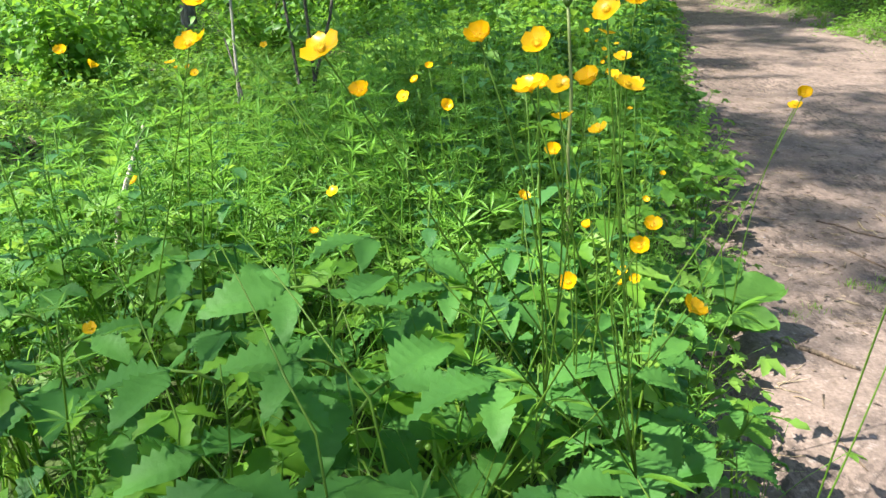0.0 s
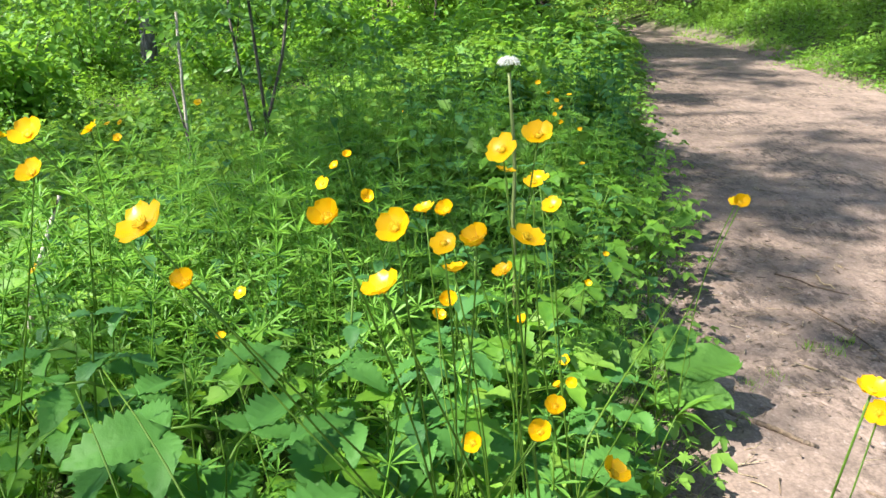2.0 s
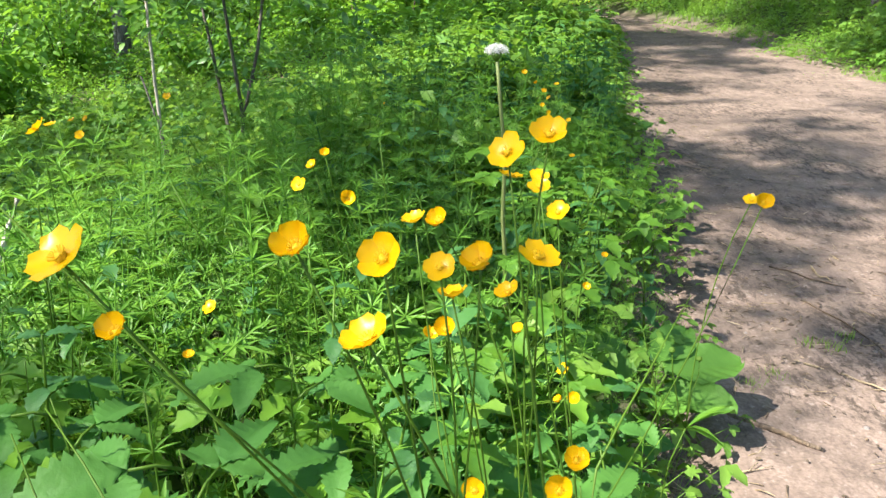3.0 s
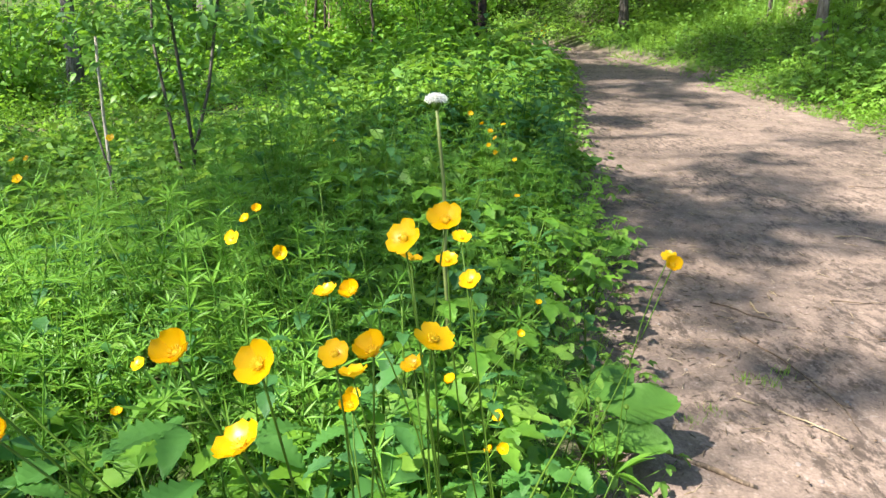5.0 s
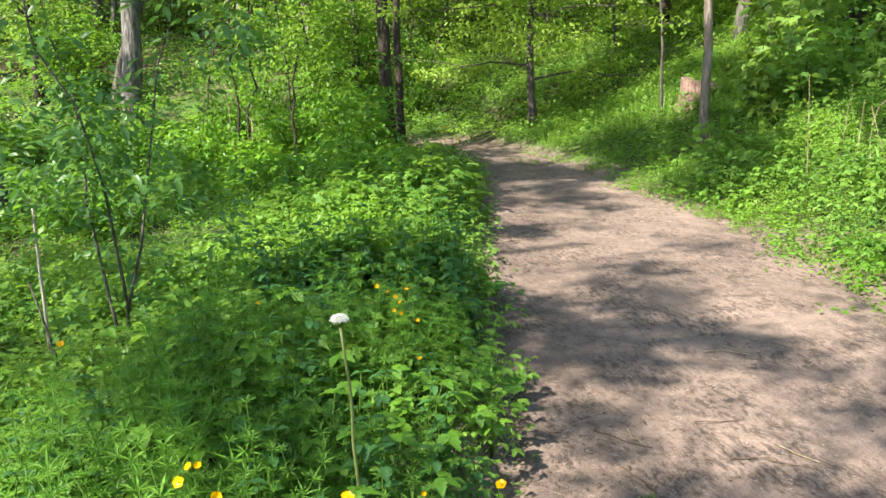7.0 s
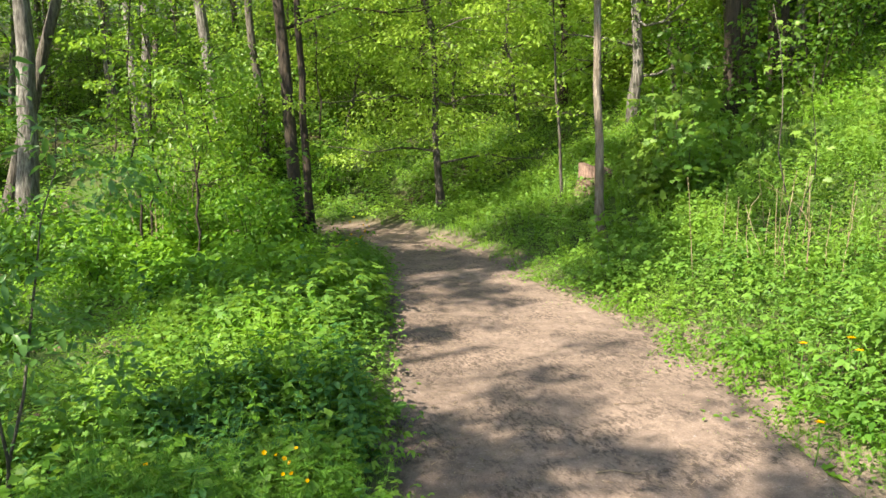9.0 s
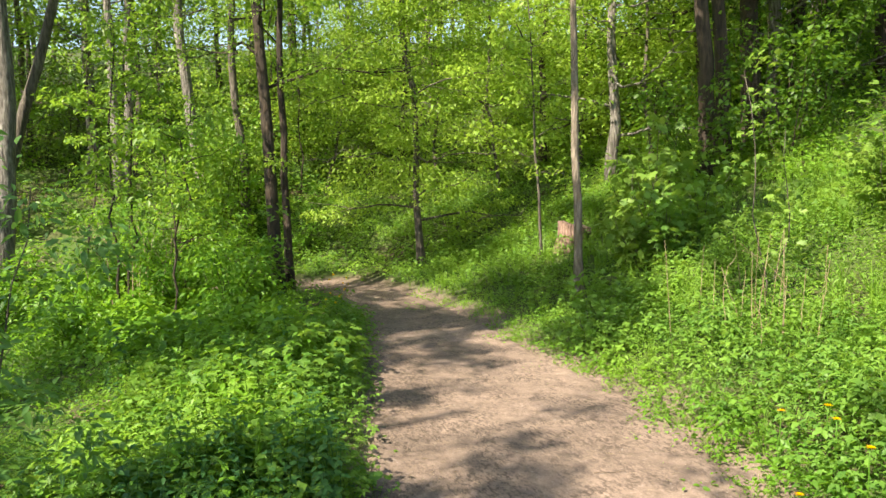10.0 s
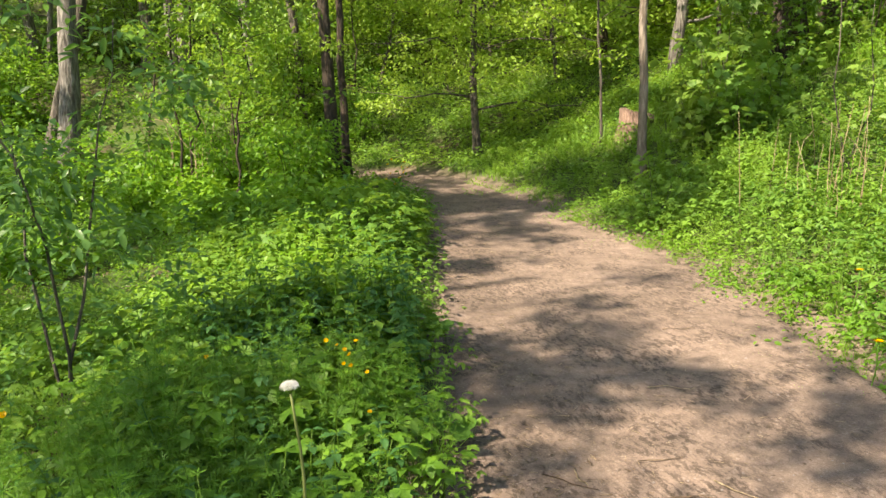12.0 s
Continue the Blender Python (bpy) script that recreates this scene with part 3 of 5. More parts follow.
stuff("slope_herbs", sow(rng, K_far, 1500, 6.5, 15, 4, 12, bank_side(1), lambda x, y, d, s: .6 + 0 * x), M_herb, "green herbs on the upper slope under the dark trees", "herb layer")
K_carpet = [low_herb(rng, (.26, .34)[q % 2], 26, leaf_fold(.75, .2, .15), (.07, .085)[q % 2], .30) for q in range(4)]
stuff("bend_herbs", sow(rng, K_carpet, 2400, .5, 8.5, 8.3, 14.5, bank_side(.32), lambda x, y, d, s: .55 + 0 * x), M_bank_herb, "sunlit low green herbs on the slope by the bend", "herb layer")
stuff("bend_grass", sow(rng, K_grass, 500, 0, 8, 8.3, 13, bank_side(.15), lambda x, y, d, s: .6 + 0 * x), M_grass, "sunlit grass on the slope by the bend", "grass")
stuff("back_wood_herbs", sow(rng, K_far, 2600, -14, 1, 10.5, 26, bank_side(.3), lambda x, y, d, s: .8 + 0 * x), M_herb, "green undergrowth on the rise behind the bend", "herb layer")
stuff("side_wood_herbs", sow(rng, K_far, 1100, -9, -3, 1, 11, wood_side(.3), lambda x, y, d, s: .7 + 0 * x), M_herb, "green undergrowth to the wood's side", "herb layer")
stuff("hollow_herbs", sow(rng, K_far, 2600, -5, 4, 9, 17, wood_side(.1), lambda x, y, d, s: .75 + 0 * x), M_herb, "leafy green undergrowth in the wood's hollow", "herb layer")

def foot(x, y, d, s):
    """Ragged turf and creeping weeds that spread from the bank's foot onto the path."""
    reach = .10 + .13 * np.sin(2.3 * y + .6) + .08 * np.sin(6.1 * y)
    return ((s > 0) & (d > -reach) & (d < .3)) * np.clip(1.7 * patchy(x, y, 2.6, 55.0) - .1, 0, 1)


stuff("foot_weeds", sow(rng, [low_herb(rng, .07, 22, leaf_fold(.55, .2, .15), .026, .10) for _ in range(3)], 700, 1.6, 3.3, .4, 4.6, foot, lambda x, y, d, s: .8 + 2.2 * (d + .2).clip(0, .5)), M_herb, "dark green creeping weeds at the foot of the bank", "weeds")
stuff("foot_turf", sow(rng, [grass_tuft(rng, .07, 16, .0016) for _ in range(3)], 1300, 1.6, 3.3, .4, 4.8, foot, lambda x, y, d, s: .8 + 1.5 * (d + .2).clip(0, .5)), M_grass, "ragged turf at the foot of the bank", "grass")


def turf(x, y, d, s):
    """Worn turf in patches along the foot of the bank, hardly any at the other edge."""
    at = np.where(s > 0, (d > -.34) & (d < .35), (d > -.10) & (d < .1) & (patchy(x, y, 1.1, 4.0) > .6))
    tufts = sum(np.exp(-((x - p) ** 2 + (y - q) ** 2) / .02) for p, q in ((2.72, 4.35), (2.85, 4.05), (2.70, 3.35), (2.62, 2.85), (2.5, 2.55), (2.95, 4.6), (2.55, 2.2)))
    return at * np.clip(1.2 * tufts + 2.2 * patchy(x, y, 1.9, 8.0) - .6 - np.where(s > 0, (-d).clip(0), 0) * 1.2, 0, 1)


stuff("path_grass", sow(rng, K_short, 6500, .6, 3.7, .9, 8.6, turf, lambda x, y, d, s: 1.0 + 0 * x), M_grass, "short trodden grass at the path's edges", "grass")
stuff("path_weeds", sow(rng, [low_herb(rng, .05, 12, L4, .032, .09) for _ in range(3)], 700, 1.6, 3.7, .9, 8.6, lambda x, y, d, s: turf(x, y, d, s) * (s > 0), lambda x, y, d, s: .9 + 0 * x), M_herb, "small flat weeds on the worn edge of the path", "weeds")


# ---- trees and shrubs ----
def wander(rng, start, end, n, sway):
    t = np.linspace(0, 1, n)[:, None]
    P = np.asarray(start) * (1 - t) + np.asarray(end) * t
    w = np.cumsum(rng.normal(0, sway, (n, 3)), 0)
    w -= w[0] + (w[-1] - w[0]) * t
    return P + w


def leaf_clumps(rng, centres, radius, per, leaf, size, flat=0.6, droop=-0.3):
    k = len(centres) * per
    c = np.repeat(np.asarray(centres), per, 0)
    q = rng.normal(0, 1, (k, 3))
    q *= (rng.random(k) ** (1 / 2.2) / np.linalg.norm(q, axis=1))[:, None]
    q *= np.repeat(np.broadcast_to(radius, len(centres)) * rng.uniform(.6, 1.3, len(centres)), per)[:, None] * [1, 1, flat]
    az = np.arctan2(q[:, 1], q[:, 0]) + rng.normal(0, 1.0, k)
    return scatter(leaf, rots(az, rng.normal(droop, .45, k), rng.normal(0, .5, k), size * rng.uniform(.6, 1.3, k)), c + q)


def tree(rng, x, y, h, r, lean=(0, 0), bark=None, leaves=None, crown=(0.35, 1.0), spread=1.8, limbs=10, clumps=6, per=40, leaf=None, size=0.09, clump_r=0.5, label="", sway=0.03, droop=-0.3, limb_up=0.35, flat=.5):
    z = float(ground_level(x, y)[0]) - 0.08
    root = new("tree")
    root.location = (x, y, z)
    tagged(root, label, "tree")
    P = wander(rng, (0, 0, 0), (lean[0], lean[1], h), 16, sway)
    t = np.linspace(0, 1, 16)
    rad = r * (1 - .75 * t) * (1 + .5 * np.exp(-t * h / (2.5 * r + .05)))
    part("trunk", tube(P, rad, 10), bark, root)
    tips = []
    for k in range(limbs):
        u = crown[0] + (crown[1] - crown[0]) * (k + .5) / limbs * .95
        a = np.array([np.interp(u, t, P[:, c]) for c in range(3)])
        az = k * 2.4 + rng.uniform(-.5, .5)
        L = spread * (1.05 - .5 * (u - crown[0]) / (1.01 - crown[0])) * rng.uniform(.65, 1.2)
        b = a + L * np.array([np.cos(az), np.sin(az), limb_up * rng.uniform(.2, 1.8)])
        Q = wander(rng, a, b, 7, .05 * L)
        rr = max(.28 * r * (1.2 - u), .006)
        geos = [tube(Q, np.linspace(rr, rr * .2, 7), 5)]
        for m in range(clumps):
            v = rng.uniform(.2, 1.05)
            c = a + (b - a) * v + rng.normal(0, .17 * L, 3) * [1, 1, .5]
            tips.append(c)
            if m % 2 == 0 and math.hypot(x, y) < 12:
                geos.append(tube(wander(rng, Q[min(6, int(v * 5))], c, 4, .03), np.linspace(rr * .4, .003, 4)[::1], 3, False))
        part("limb", merge(geos), bark, root)
    part("crown", leaf_clumps(rng, np.array(tips), clump_r, per, leaf, size, flat, droop), leaves, root, smooth=False)
    return root


def shrub(rng, x, y, h, spread, stems=5, bark=None, leaves=None, per=45, leaf=None, size=.06, clump_r=.2, clumps=5, label="", low=.3, droop=-.2):
    """Several thin stems from one base, leafy towards their ends."""
    root = new("shrub")
    root.location = (x, y, float(ground_level(x, y)[0]) - .03)
    tagged(root, label, "shrub")
    tips = []
    for k in range(stems):
        az, out = k / stems * 6.28 + rng.uniform(-.4, .4), spread * rng.uniform(.35, 1)
        top = np.array([np.cos(az) * out, np.sin(az) * out, h * rng.uniform(.75, 1.05)])
        Q = wander(rng, (rng.normal(0, .02), rng.normal(0, .02), 0), top, 8, .02 * h)
        part("stem", tube(Q, np.linspace(.003 + .0026 * h, .002, 8), 5), bark, root)
        for m in range(clumps):
            v = low + (1.02 - low) * (m + rng.uniform(0, 1)) / clumps
            tips.append([np.interp(v * 7, range(8), Q[:, c]) for c in range(3)] + rng.normal(0, .13 * h * .5, 3))
    part("foliage", leaf_clumps(rng, np.array(tips), clump_r, per, leaf, size, .7, droop), leaves, root, smooth=False)
    return root


rng = np.random.default_rng(11)
tree(rng, 3.99, 6.16, 7.5, .045, (.16, .2), M_pole, M_crown_yellow, (.66, 1), 1.6, 9, 5, 60, L4, .08, .35, "slender pale grey young tree on the bank beside the path", .010)
tree(rng, 3.57, 9.70, 6.5, .055, (-.2, 0), M_bark, M_crown_yellow, (.10, 1), 1.7, 30, 7, 120, L2, .058, .42, "young leafy tree with low drooping branches at the bend", .04, -.4, .12, .35)
tree(rng, 1.50, 9.2, 9, .085, (-.22, .1), M_bark_dark, M_crown, (.27, .9), 2.2, 15, 7, 85, L2, .055, .42, "dark upright trunk with spreading leafy boughs beside the bend", .016, -.35, .4, .35)
tree(rng, 1.70, 9.45, 8, .055, (.05, .1), M_bark_dark, M_crown, (.32, .9), 2.0, 10, 6, 75, L2, .058, .45, "dark thinner trunk standing close to a larger one", .016, -.35, .45, .35)
tree(rng, 4.50, 7.9, 3.4, .02, (-.1, .0), M_bark, M_crown_yellow, (.3, 1), .8, 12, 5, 35, L4, .06, .22, "thin leafy sapling on the sunny bank", .008)
tree(rng, 1.55, 13.2, 9, .085, (-.3, 0), M_bark, M_crown, (.4, .9), 1.8, 9, 5, 45, L2, .11, .5, "grey trunk further back in the wood", .03)
tree(rng, 1.02, 14.4, 10, .12, (-.9, 0), M_bark_pale, M_crown_yellow, (.4, .9), 1.8, 9, 5, 45, L2, .11, .55, "pale leaning trunk further back in the wood", .03)
tree(rng, -2.25, 7.0, 9, .055, (.35, .2), M_bark_pale, M_crown_cool, (.5, 1), 2.0, 8, 5, 50, L2, .09, .45, "slim grey trunk leaning in the wood", .028)
tree(rng, -1.68, 10.3, 9, .13, (.25, .3), M_bark_pale, M_crown_cool, (.42, 1), 1.8, 7, 5, 45, L2, .1, .45, "grey trunk standing beside a leaning one", .026)
tree(rng, -2.12, 10.6, 9, .085, (2.5, .2), M_bark, M_crown_cool, (.45, 1), 1.8, 7, 5, 45, L2, .1, .45, "grey trunk leaning far over in the wood", .026)
# trees on the bank, their deep shade put into leaf and bark colours
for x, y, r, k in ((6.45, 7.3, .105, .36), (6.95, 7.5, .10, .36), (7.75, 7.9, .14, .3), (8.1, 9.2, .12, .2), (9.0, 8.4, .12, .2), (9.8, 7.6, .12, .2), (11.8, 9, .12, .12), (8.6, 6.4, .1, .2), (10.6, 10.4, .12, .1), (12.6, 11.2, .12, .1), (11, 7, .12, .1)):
    tree(rng, x, y, 8, r, (rng.normal(0, .15), .2), M_bark_dark, M_crown_shaded, (k, 1), 1.9, 16, 6, 65, L2, .09, .45, "rough-barked trunk on the bank, deep shade in its dark colours", .03, -.5, -.1)
for x, y in ((5.6, 11.6), (6.7, 10.8), (7.7, 12.1), (5.1, 13.3), (6.4, 13.8), (8.8, 11.5), (9.6, 13.3), (3.2, 14.2), (2.2, 15.2), (8.2, 10.3), (7.2, 9.4), (10.3, 12), (11.2, 14.5)):
    tree(rng, x, y, rng.uniform(4, 5.2), .035, (rng.normal(0, .2), 0), M_bark, M_crown_yellow, (.1, 1), 1.5, 15, 6, 66, L2, .066, .42, "young hazel-like tree in bright spring leaf", .05, -.15, .25, .35)
for x, y, h, lx in ((-.62, 15.7, 9, .1), (-.40, 15.75, 9.5, .35), (2.35, 16.4, 9, -.4)):
    tree(rng, x, y, h, .10, (lx, 0), M_bark_pale, M_crown_cool, (.4, 1), 1.7, 9, 5, 50, L2, .09, .5, "pale grey trunk far back in the wood", .03)
# thin dark stems in the left wood
for x, y, h, lx in ((-.30, 8.5, 3.6, .1), (-.12, 8.6, 3.4, .12), (.14, 7.3, 2.3, .4), (-.9, 12, 5, .2), (.4, 11.5, 4.6, -.2), (2.6, 14, 5, .1), (3.0, 16, 6, .2)):
    tree(rng, x, y, h, .016, (lx, .1), M_bark_dark, M_crown, (.35, 1), .7, 9, 4, 30, L2, .07, .25, "thin dark sapling stem in the wood", .04)
# shrubs in the wood and on the bank
shrub(rng, -.46, 2.80, 1.72, .42, 3, M_bark, M_elder, 80, leaf_simple(.42, .15), .052, .19, 8, "young elder shrub with dull green leaves on brown stems", .33)
for x, y, h, s in ((1.15, 8.1, .8, .4), (.8, 7.4, .75, .5), (.3, 8.3, .9, .6), (-.6, 7.2, .7, .5), (-1.2, 5.4, .6, .5), (-.2, 9.5, 1.1, .6), (.9, 10.2, 1.2, .7), (-1.4, 8.4, 1.0, .6), (-2.3, 5.8, .8, .5), (-1.9, 3.9, .6, .4), (2.3, 11.9, 1.2, .7), (-.5, 12.5, 1.6, .9), (.9, 12.4, 1.5, .9)):
    shrub(rng, x, y, h, s, 7, M_bark_dark, M_herb, 45, L4, .055, .2, 5, "leafy green shrub in the undergrowth", .15)
# understorey shrubs, leaf colour darkened to stand for the shade there
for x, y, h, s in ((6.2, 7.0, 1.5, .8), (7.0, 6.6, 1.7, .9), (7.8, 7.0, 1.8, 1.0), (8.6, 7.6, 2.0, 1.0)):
    shrub(rng, x, y, h, s, 7, M_bark_dark, M_crown_shaded, 45, L4, .07, .3, 5, "leafy shrub under the shaded trees, deep shade in its leaf colour", .1)
for x, y, h, s in ((4.85, 6.35, .95, .4), (5.25, 6.6, 1.15, .5), (4.6, 6.0, .6, .3)):
    shrub(rng, x, y, h, s, 5, M_bark, M_maple, 8, leaf_palmate(5, .5), .12, .24, 5, "young maple with large pale lobed leaves on the slope", .25, -.45)
for x, y, h, s in ((4.7, 5.7, .75, .35), (5.2, 5.9, .6, .4), (5.9, 6.7, .6, .6)):
    shrub(rng, x, y, h, s, 6, M_bark, M_bank_herb, 14, leaf_palmate(5, .55), .085, .22, 5, "broad-leaved young maple shrub on the bank", .15)
shrub(rng, 3.38, 4.95, .36, .28, 5, M_bark, M_bank_herb, 9, leaf_palmate(5, .55), .075, .12, 3, "low maple seedlings with lobed leaves at the path's edge", .3)
shrub(rng, 3.75, 5.45, .42, .3, 5, M_bark, M_bank_herb, 9, leaf_palmate(5, .55), .08, .13, 3, "low maple seedlings under the pale young tree", .3)
for x, y, h, s in ((5.3, 3.4, 1.1, .45), (5.7, 4.2, .9, .45)):
    shrub(rng, x, y, h, s, 4, M_bark, M_maple, 15, leaf_palmate(5, .5), .085, .2, 7, "tall young maple with pale sunlit lobed leaves on the bank", .3)
shrub(rng, 4.45, 4.2, 1.7, .25, 2, M_bark, M_maple, 13, leaf_palmate(5, .5), .07, .14, 7, "slender maple sapling with pale green lobed leaves", .25)
shrub(rng, 4.75, 3.05, 1.35, .4, 3, M_bark, M_maple, 10, leaf_palmate(5, .5), .075, .17, 6, "young maple with pale lobed leaves spreading over the bank", .4)
for k in range(46):
    a, far = rng.uniform(-.30, .85), rng.uniform(12.5, 20)
    x, y = math.sin(a) * far, math.cos(a) * far
    if off_path(x, y)[0][0] > .8 and not (1.5 < x < 6 and y < 14.5):
        shrub(rng, x, y, rng.uniform(1.3, 2.6), rng.uniform(.7, 1.2), 6, M_bark_dark, (M_crown, M_crown_yellow if x > 2 else M_crown_cool, M_herb)[k % 3], 48, L2, .085, .42, 5, "leafy understorey shrub in the wood", .1)
# the wood behind: leafy from low down
spots = []
for k in range(3000):
    a, far = rng.uniform(-.42, .98), 11.5 + 27 * rng.random() ** 1.2
    x, y = math.sin(a) * far, math.cos(a) * far
    d, side = off_path(x, y)
    if d[0] < 1.4 or (side[0] > 0 and far < 13.5 and x < 6.5) or (-3.5 < x < 4.5 and y < 16.5) or any(math.hypot(x - p, y - q) < 1.6 + .04 * far for p, q in spots):
        continue
    spots.append((x, y))
for n, (x, y) in enumerate(spots[:105]):
    far = math.hypot(x, y)
    h = (2.6 + .31 * far) * rng.uniform(.8, 1.15)
    tree(rng, x, y, h, rng.uniform(.04, .10), (rng.normal(0, .3), rng.normal(0, .3)), (M_bark, M_bark_dark, M_bark_pale)[n % 3], ((M_crown_cool, M_crown_cool, M_crown) if x < 3 else (M_crown_yellow, M_crown_yellow, M_crown))[n % 3], (.08, .97), 1.2 + .05 * far, 14, 5, 48, L2, .050 + .0028 * far, .45 + .015 * far, "woodland tree in fresh spring leaf", .03, -.15, .2, .35)

for k in range(15):
    a, far = -.36 + .055 * k + rng.uniform(-.02, .02), rng.uniform(17, 24)
    tree(rng, math.sin(a) * far, math.cos(a) * far, .52 * far, rng.uniform(.08, .13), (rng.normal(0, .3), 0), (M_bark, M_bark_pale)[k % 2], (M_crown_cool, M_crown)[k % 2], (.25, 1), 2.9, 16, 6, 60, L2, .115, .9, "tall woodland tree in fresh leaf at the wood's far side", .06, -.15, .2, .4)

# ---- the high canopy up towards the sun, which dapples path and verge ----
# (x, y, half width, half depth, odds of a leafy spray in the sun's way)
GAPS = [(.42, 1.85, .3, .3, .1), (-.3, .95, .25, .3, .15), (.75, 1.05, .3, .33, .05), (-.2, 1.9, .35, .35, .6), (-.6, 1.35, .35, .55, 0), (.52, .95, .2, .3, 0), (.26, .8, .18, .3, .05), (.36, 1.12, .14, .22, 0), (-.02, 1.2, .27, .40, .55), (-.1, .62, .3, .25, .15), (.5, 1.36, .34, .28, 0), (1.6, 4.4, .15, .12, 1), (2.1, 4.55, .12, .08, 1), (1.45, 2.0, .24, .16, 0), (1.1, 2.22, .2, .1, .1), (1.56, 1.62, .25, .16, .05), (1.5, 3.02, .28, .08, .2), (1.9, 1.1, .5, .35, .45), (1.05, 1.2, .45, .4, .4), (2.25, 1.6, .4, .3, .7), (1.0, 1.75, .2, .25, .5),
        (2.3, 2.75, .35, .42, .02), (1.35, 4.2, .4, .5, .02), (2.15, 4.2, .8, .7, .02), (1.7, 4.85, .45, .45, .02), (2.65, 3.4, .5, .5, .02), (1.45, 3.85, .35, .22, .02), (1.6, 3.0, .55, .33, 1), (1.3, 2.6, .42, .42, 1), (1.75, 2.35, .35, .38, 1),
        (.75, 4.0, .55, .6, 0), (1.05, 3.6, .35, .55, 0), (.25, 3.9, .5, .5, 0), (-.25, 3.0, .3, .65, .02), (.45, 2.5, .40, .30, .45), (.8, 5.7, .85, .9, .85), (2.4, 6.0, .8, .75, .8),
        (-.1, .35, 1.0, .45, .15), (-.8, 1.3, .4, .9, .15), (-.9, 2.6, .45, .5, .12), (-.5, 3.4, .5, .5, .25), (-1.0, 4.2, .5, .5, .3), (.0, 4.9, .5, .4, .2), (.2, 1.5, .9, .8, .3)]
WIDE = [(8.0, 12.0, 4.0, 3.2, .02), (4.6, 8.5, .65, 1.1, .0), (4.2, 4.85, .55, .45, 1), (3.95, 6.6, .75, .85, 1), (3.5, 7.7, .55, .8, 1), (5.5, 6.9, .9, .9, .35), (5.2, 4.2, .6, .8, 0), (4.4, 10.2, 1.6, 1.5, .0), (3.7, 5.7, .75, .9, .9), (-2.2, 5.0, 1.2, 1.6, .08), (-1.5, 8.0, 1.5, 1.2, .12), (-.5, 11.5, 2.5, 2.5, .1), (4.0, 3.4, 1.7, 1.9, .03), (5.5, 11.5, 3.5, 2.2, .03), (7.5, 10.2, 2.5, 2.5, .03), (2.0, 12.5, 2.5, 1.6, .03), (-.7, 6.3, .5, .5, .1), (2.6, 7.3, .9, 1.4, 1), (5.3, 6.2, .8, .8, 1), (3.7, 6.9, 1.0, 1.0, .75), (4.5, 8.4, 1.0, .9, .03), (7.2, 5.2, 1.6, 1.6, .03)]
trunks = [(-6.2, -3.4), (-6.8, .6), (-5.4, 4.2), (-8.6, 2.6), (-4.4, 7.4), (-7.4, 6.4), (-3.4, -5.6)]


def sprays(count, box, spots, odds, h0, h1):
    """Places for leafy sprays on the sun's way to the ground of a stretch."""
    out = []
    while len(out) < count:
        x, y, hh = rng.uniform(box[0], box[1]), rng.uniform(box[2], box[3]), rng.uniform(h0, h1)
        if box is not NEAR and NEAR[0] < x < NEAR[1] and NEAR[2] < y < NEAR[3]:
            continue
        p = next((s[4] for s in spots if ((x - s[0]) / s[2]) ** 2 + ((y - s[1]) / s[3]) ** 2 < 1), odds)
        if rng.random() < p:
            d, side = off_path(x, y)
            low = float(ground_level(x, y)[0]) + (.3 if d[0] > .1 else 0) if side[0] > 0 else float(path_level(y)) + (.3 if d[0] > .1 else 0)
            out.append(np.array([x, y, low]) + np.array(SUN_FROM) / SUN_FROM.z * hh)
    return out


NEAR = (-1.2, 2.7, -.1, 6.2)
fine_sprays = sprays(420, NEAR, GAPS, .28, 5.5, 8.0)
wide_sprays = sprays(390, (-5, 7.5, -2, 14), WIDE, .40, 6.5, 9.5)
crowns, small = [[] for _ in trunks], [[] for _ in trunks]
for group, found in ((crowns, wide_sprays), (small, fine_sprays)):
    for c in found:
        group[min(range(len(trunks)), key=lambda q: math.hypot(c[0] - trunks[q][0], c[1] - trunks[q][1]))].append(c)
for (x, y), cs, fs in zip(trunks, crowns, small):
    cs = cs + fs
    if not cs:
        continue
    z = float(ground_level(x, y)[0]) - .1
    root = new("tree")
    root.location = (x, y, z)
    tagged(root, "tall broad-crowned tree shading the path", "tree")
    P = wander(rng, (0, 0, 0), (.3, .1, 10.5), 14, .05)
    part("trunk", tube(P, .15 * (1 - .75 * np.linspace(0, 1, 14)), 10), M_bark, root)
    C = np.array(cs) - [x, y, z]
    for c in C[::3]:
        a = P[min(12, max(4, int((c[2] - .35 * math.hypot(c[0], c[1])) / 10.5 * 13)))]
        part("limb", tube(wander(rng, a, c, 7, .16), np.linspace(.014, .003, 7), 4), M_bark, root)
    n = len(cs) - len(fs)
    geos = [leaf_clumps(rng, C[:n], .36, 150, L2, .12, .5, -.2)] if n else []
    if fs:
        geos.append(leaf_clumps(rng, C[n:], .20, 34, L2, .082, .6, -.2))
    part("crown", merge(geos), M_crown, root, smooth=False)


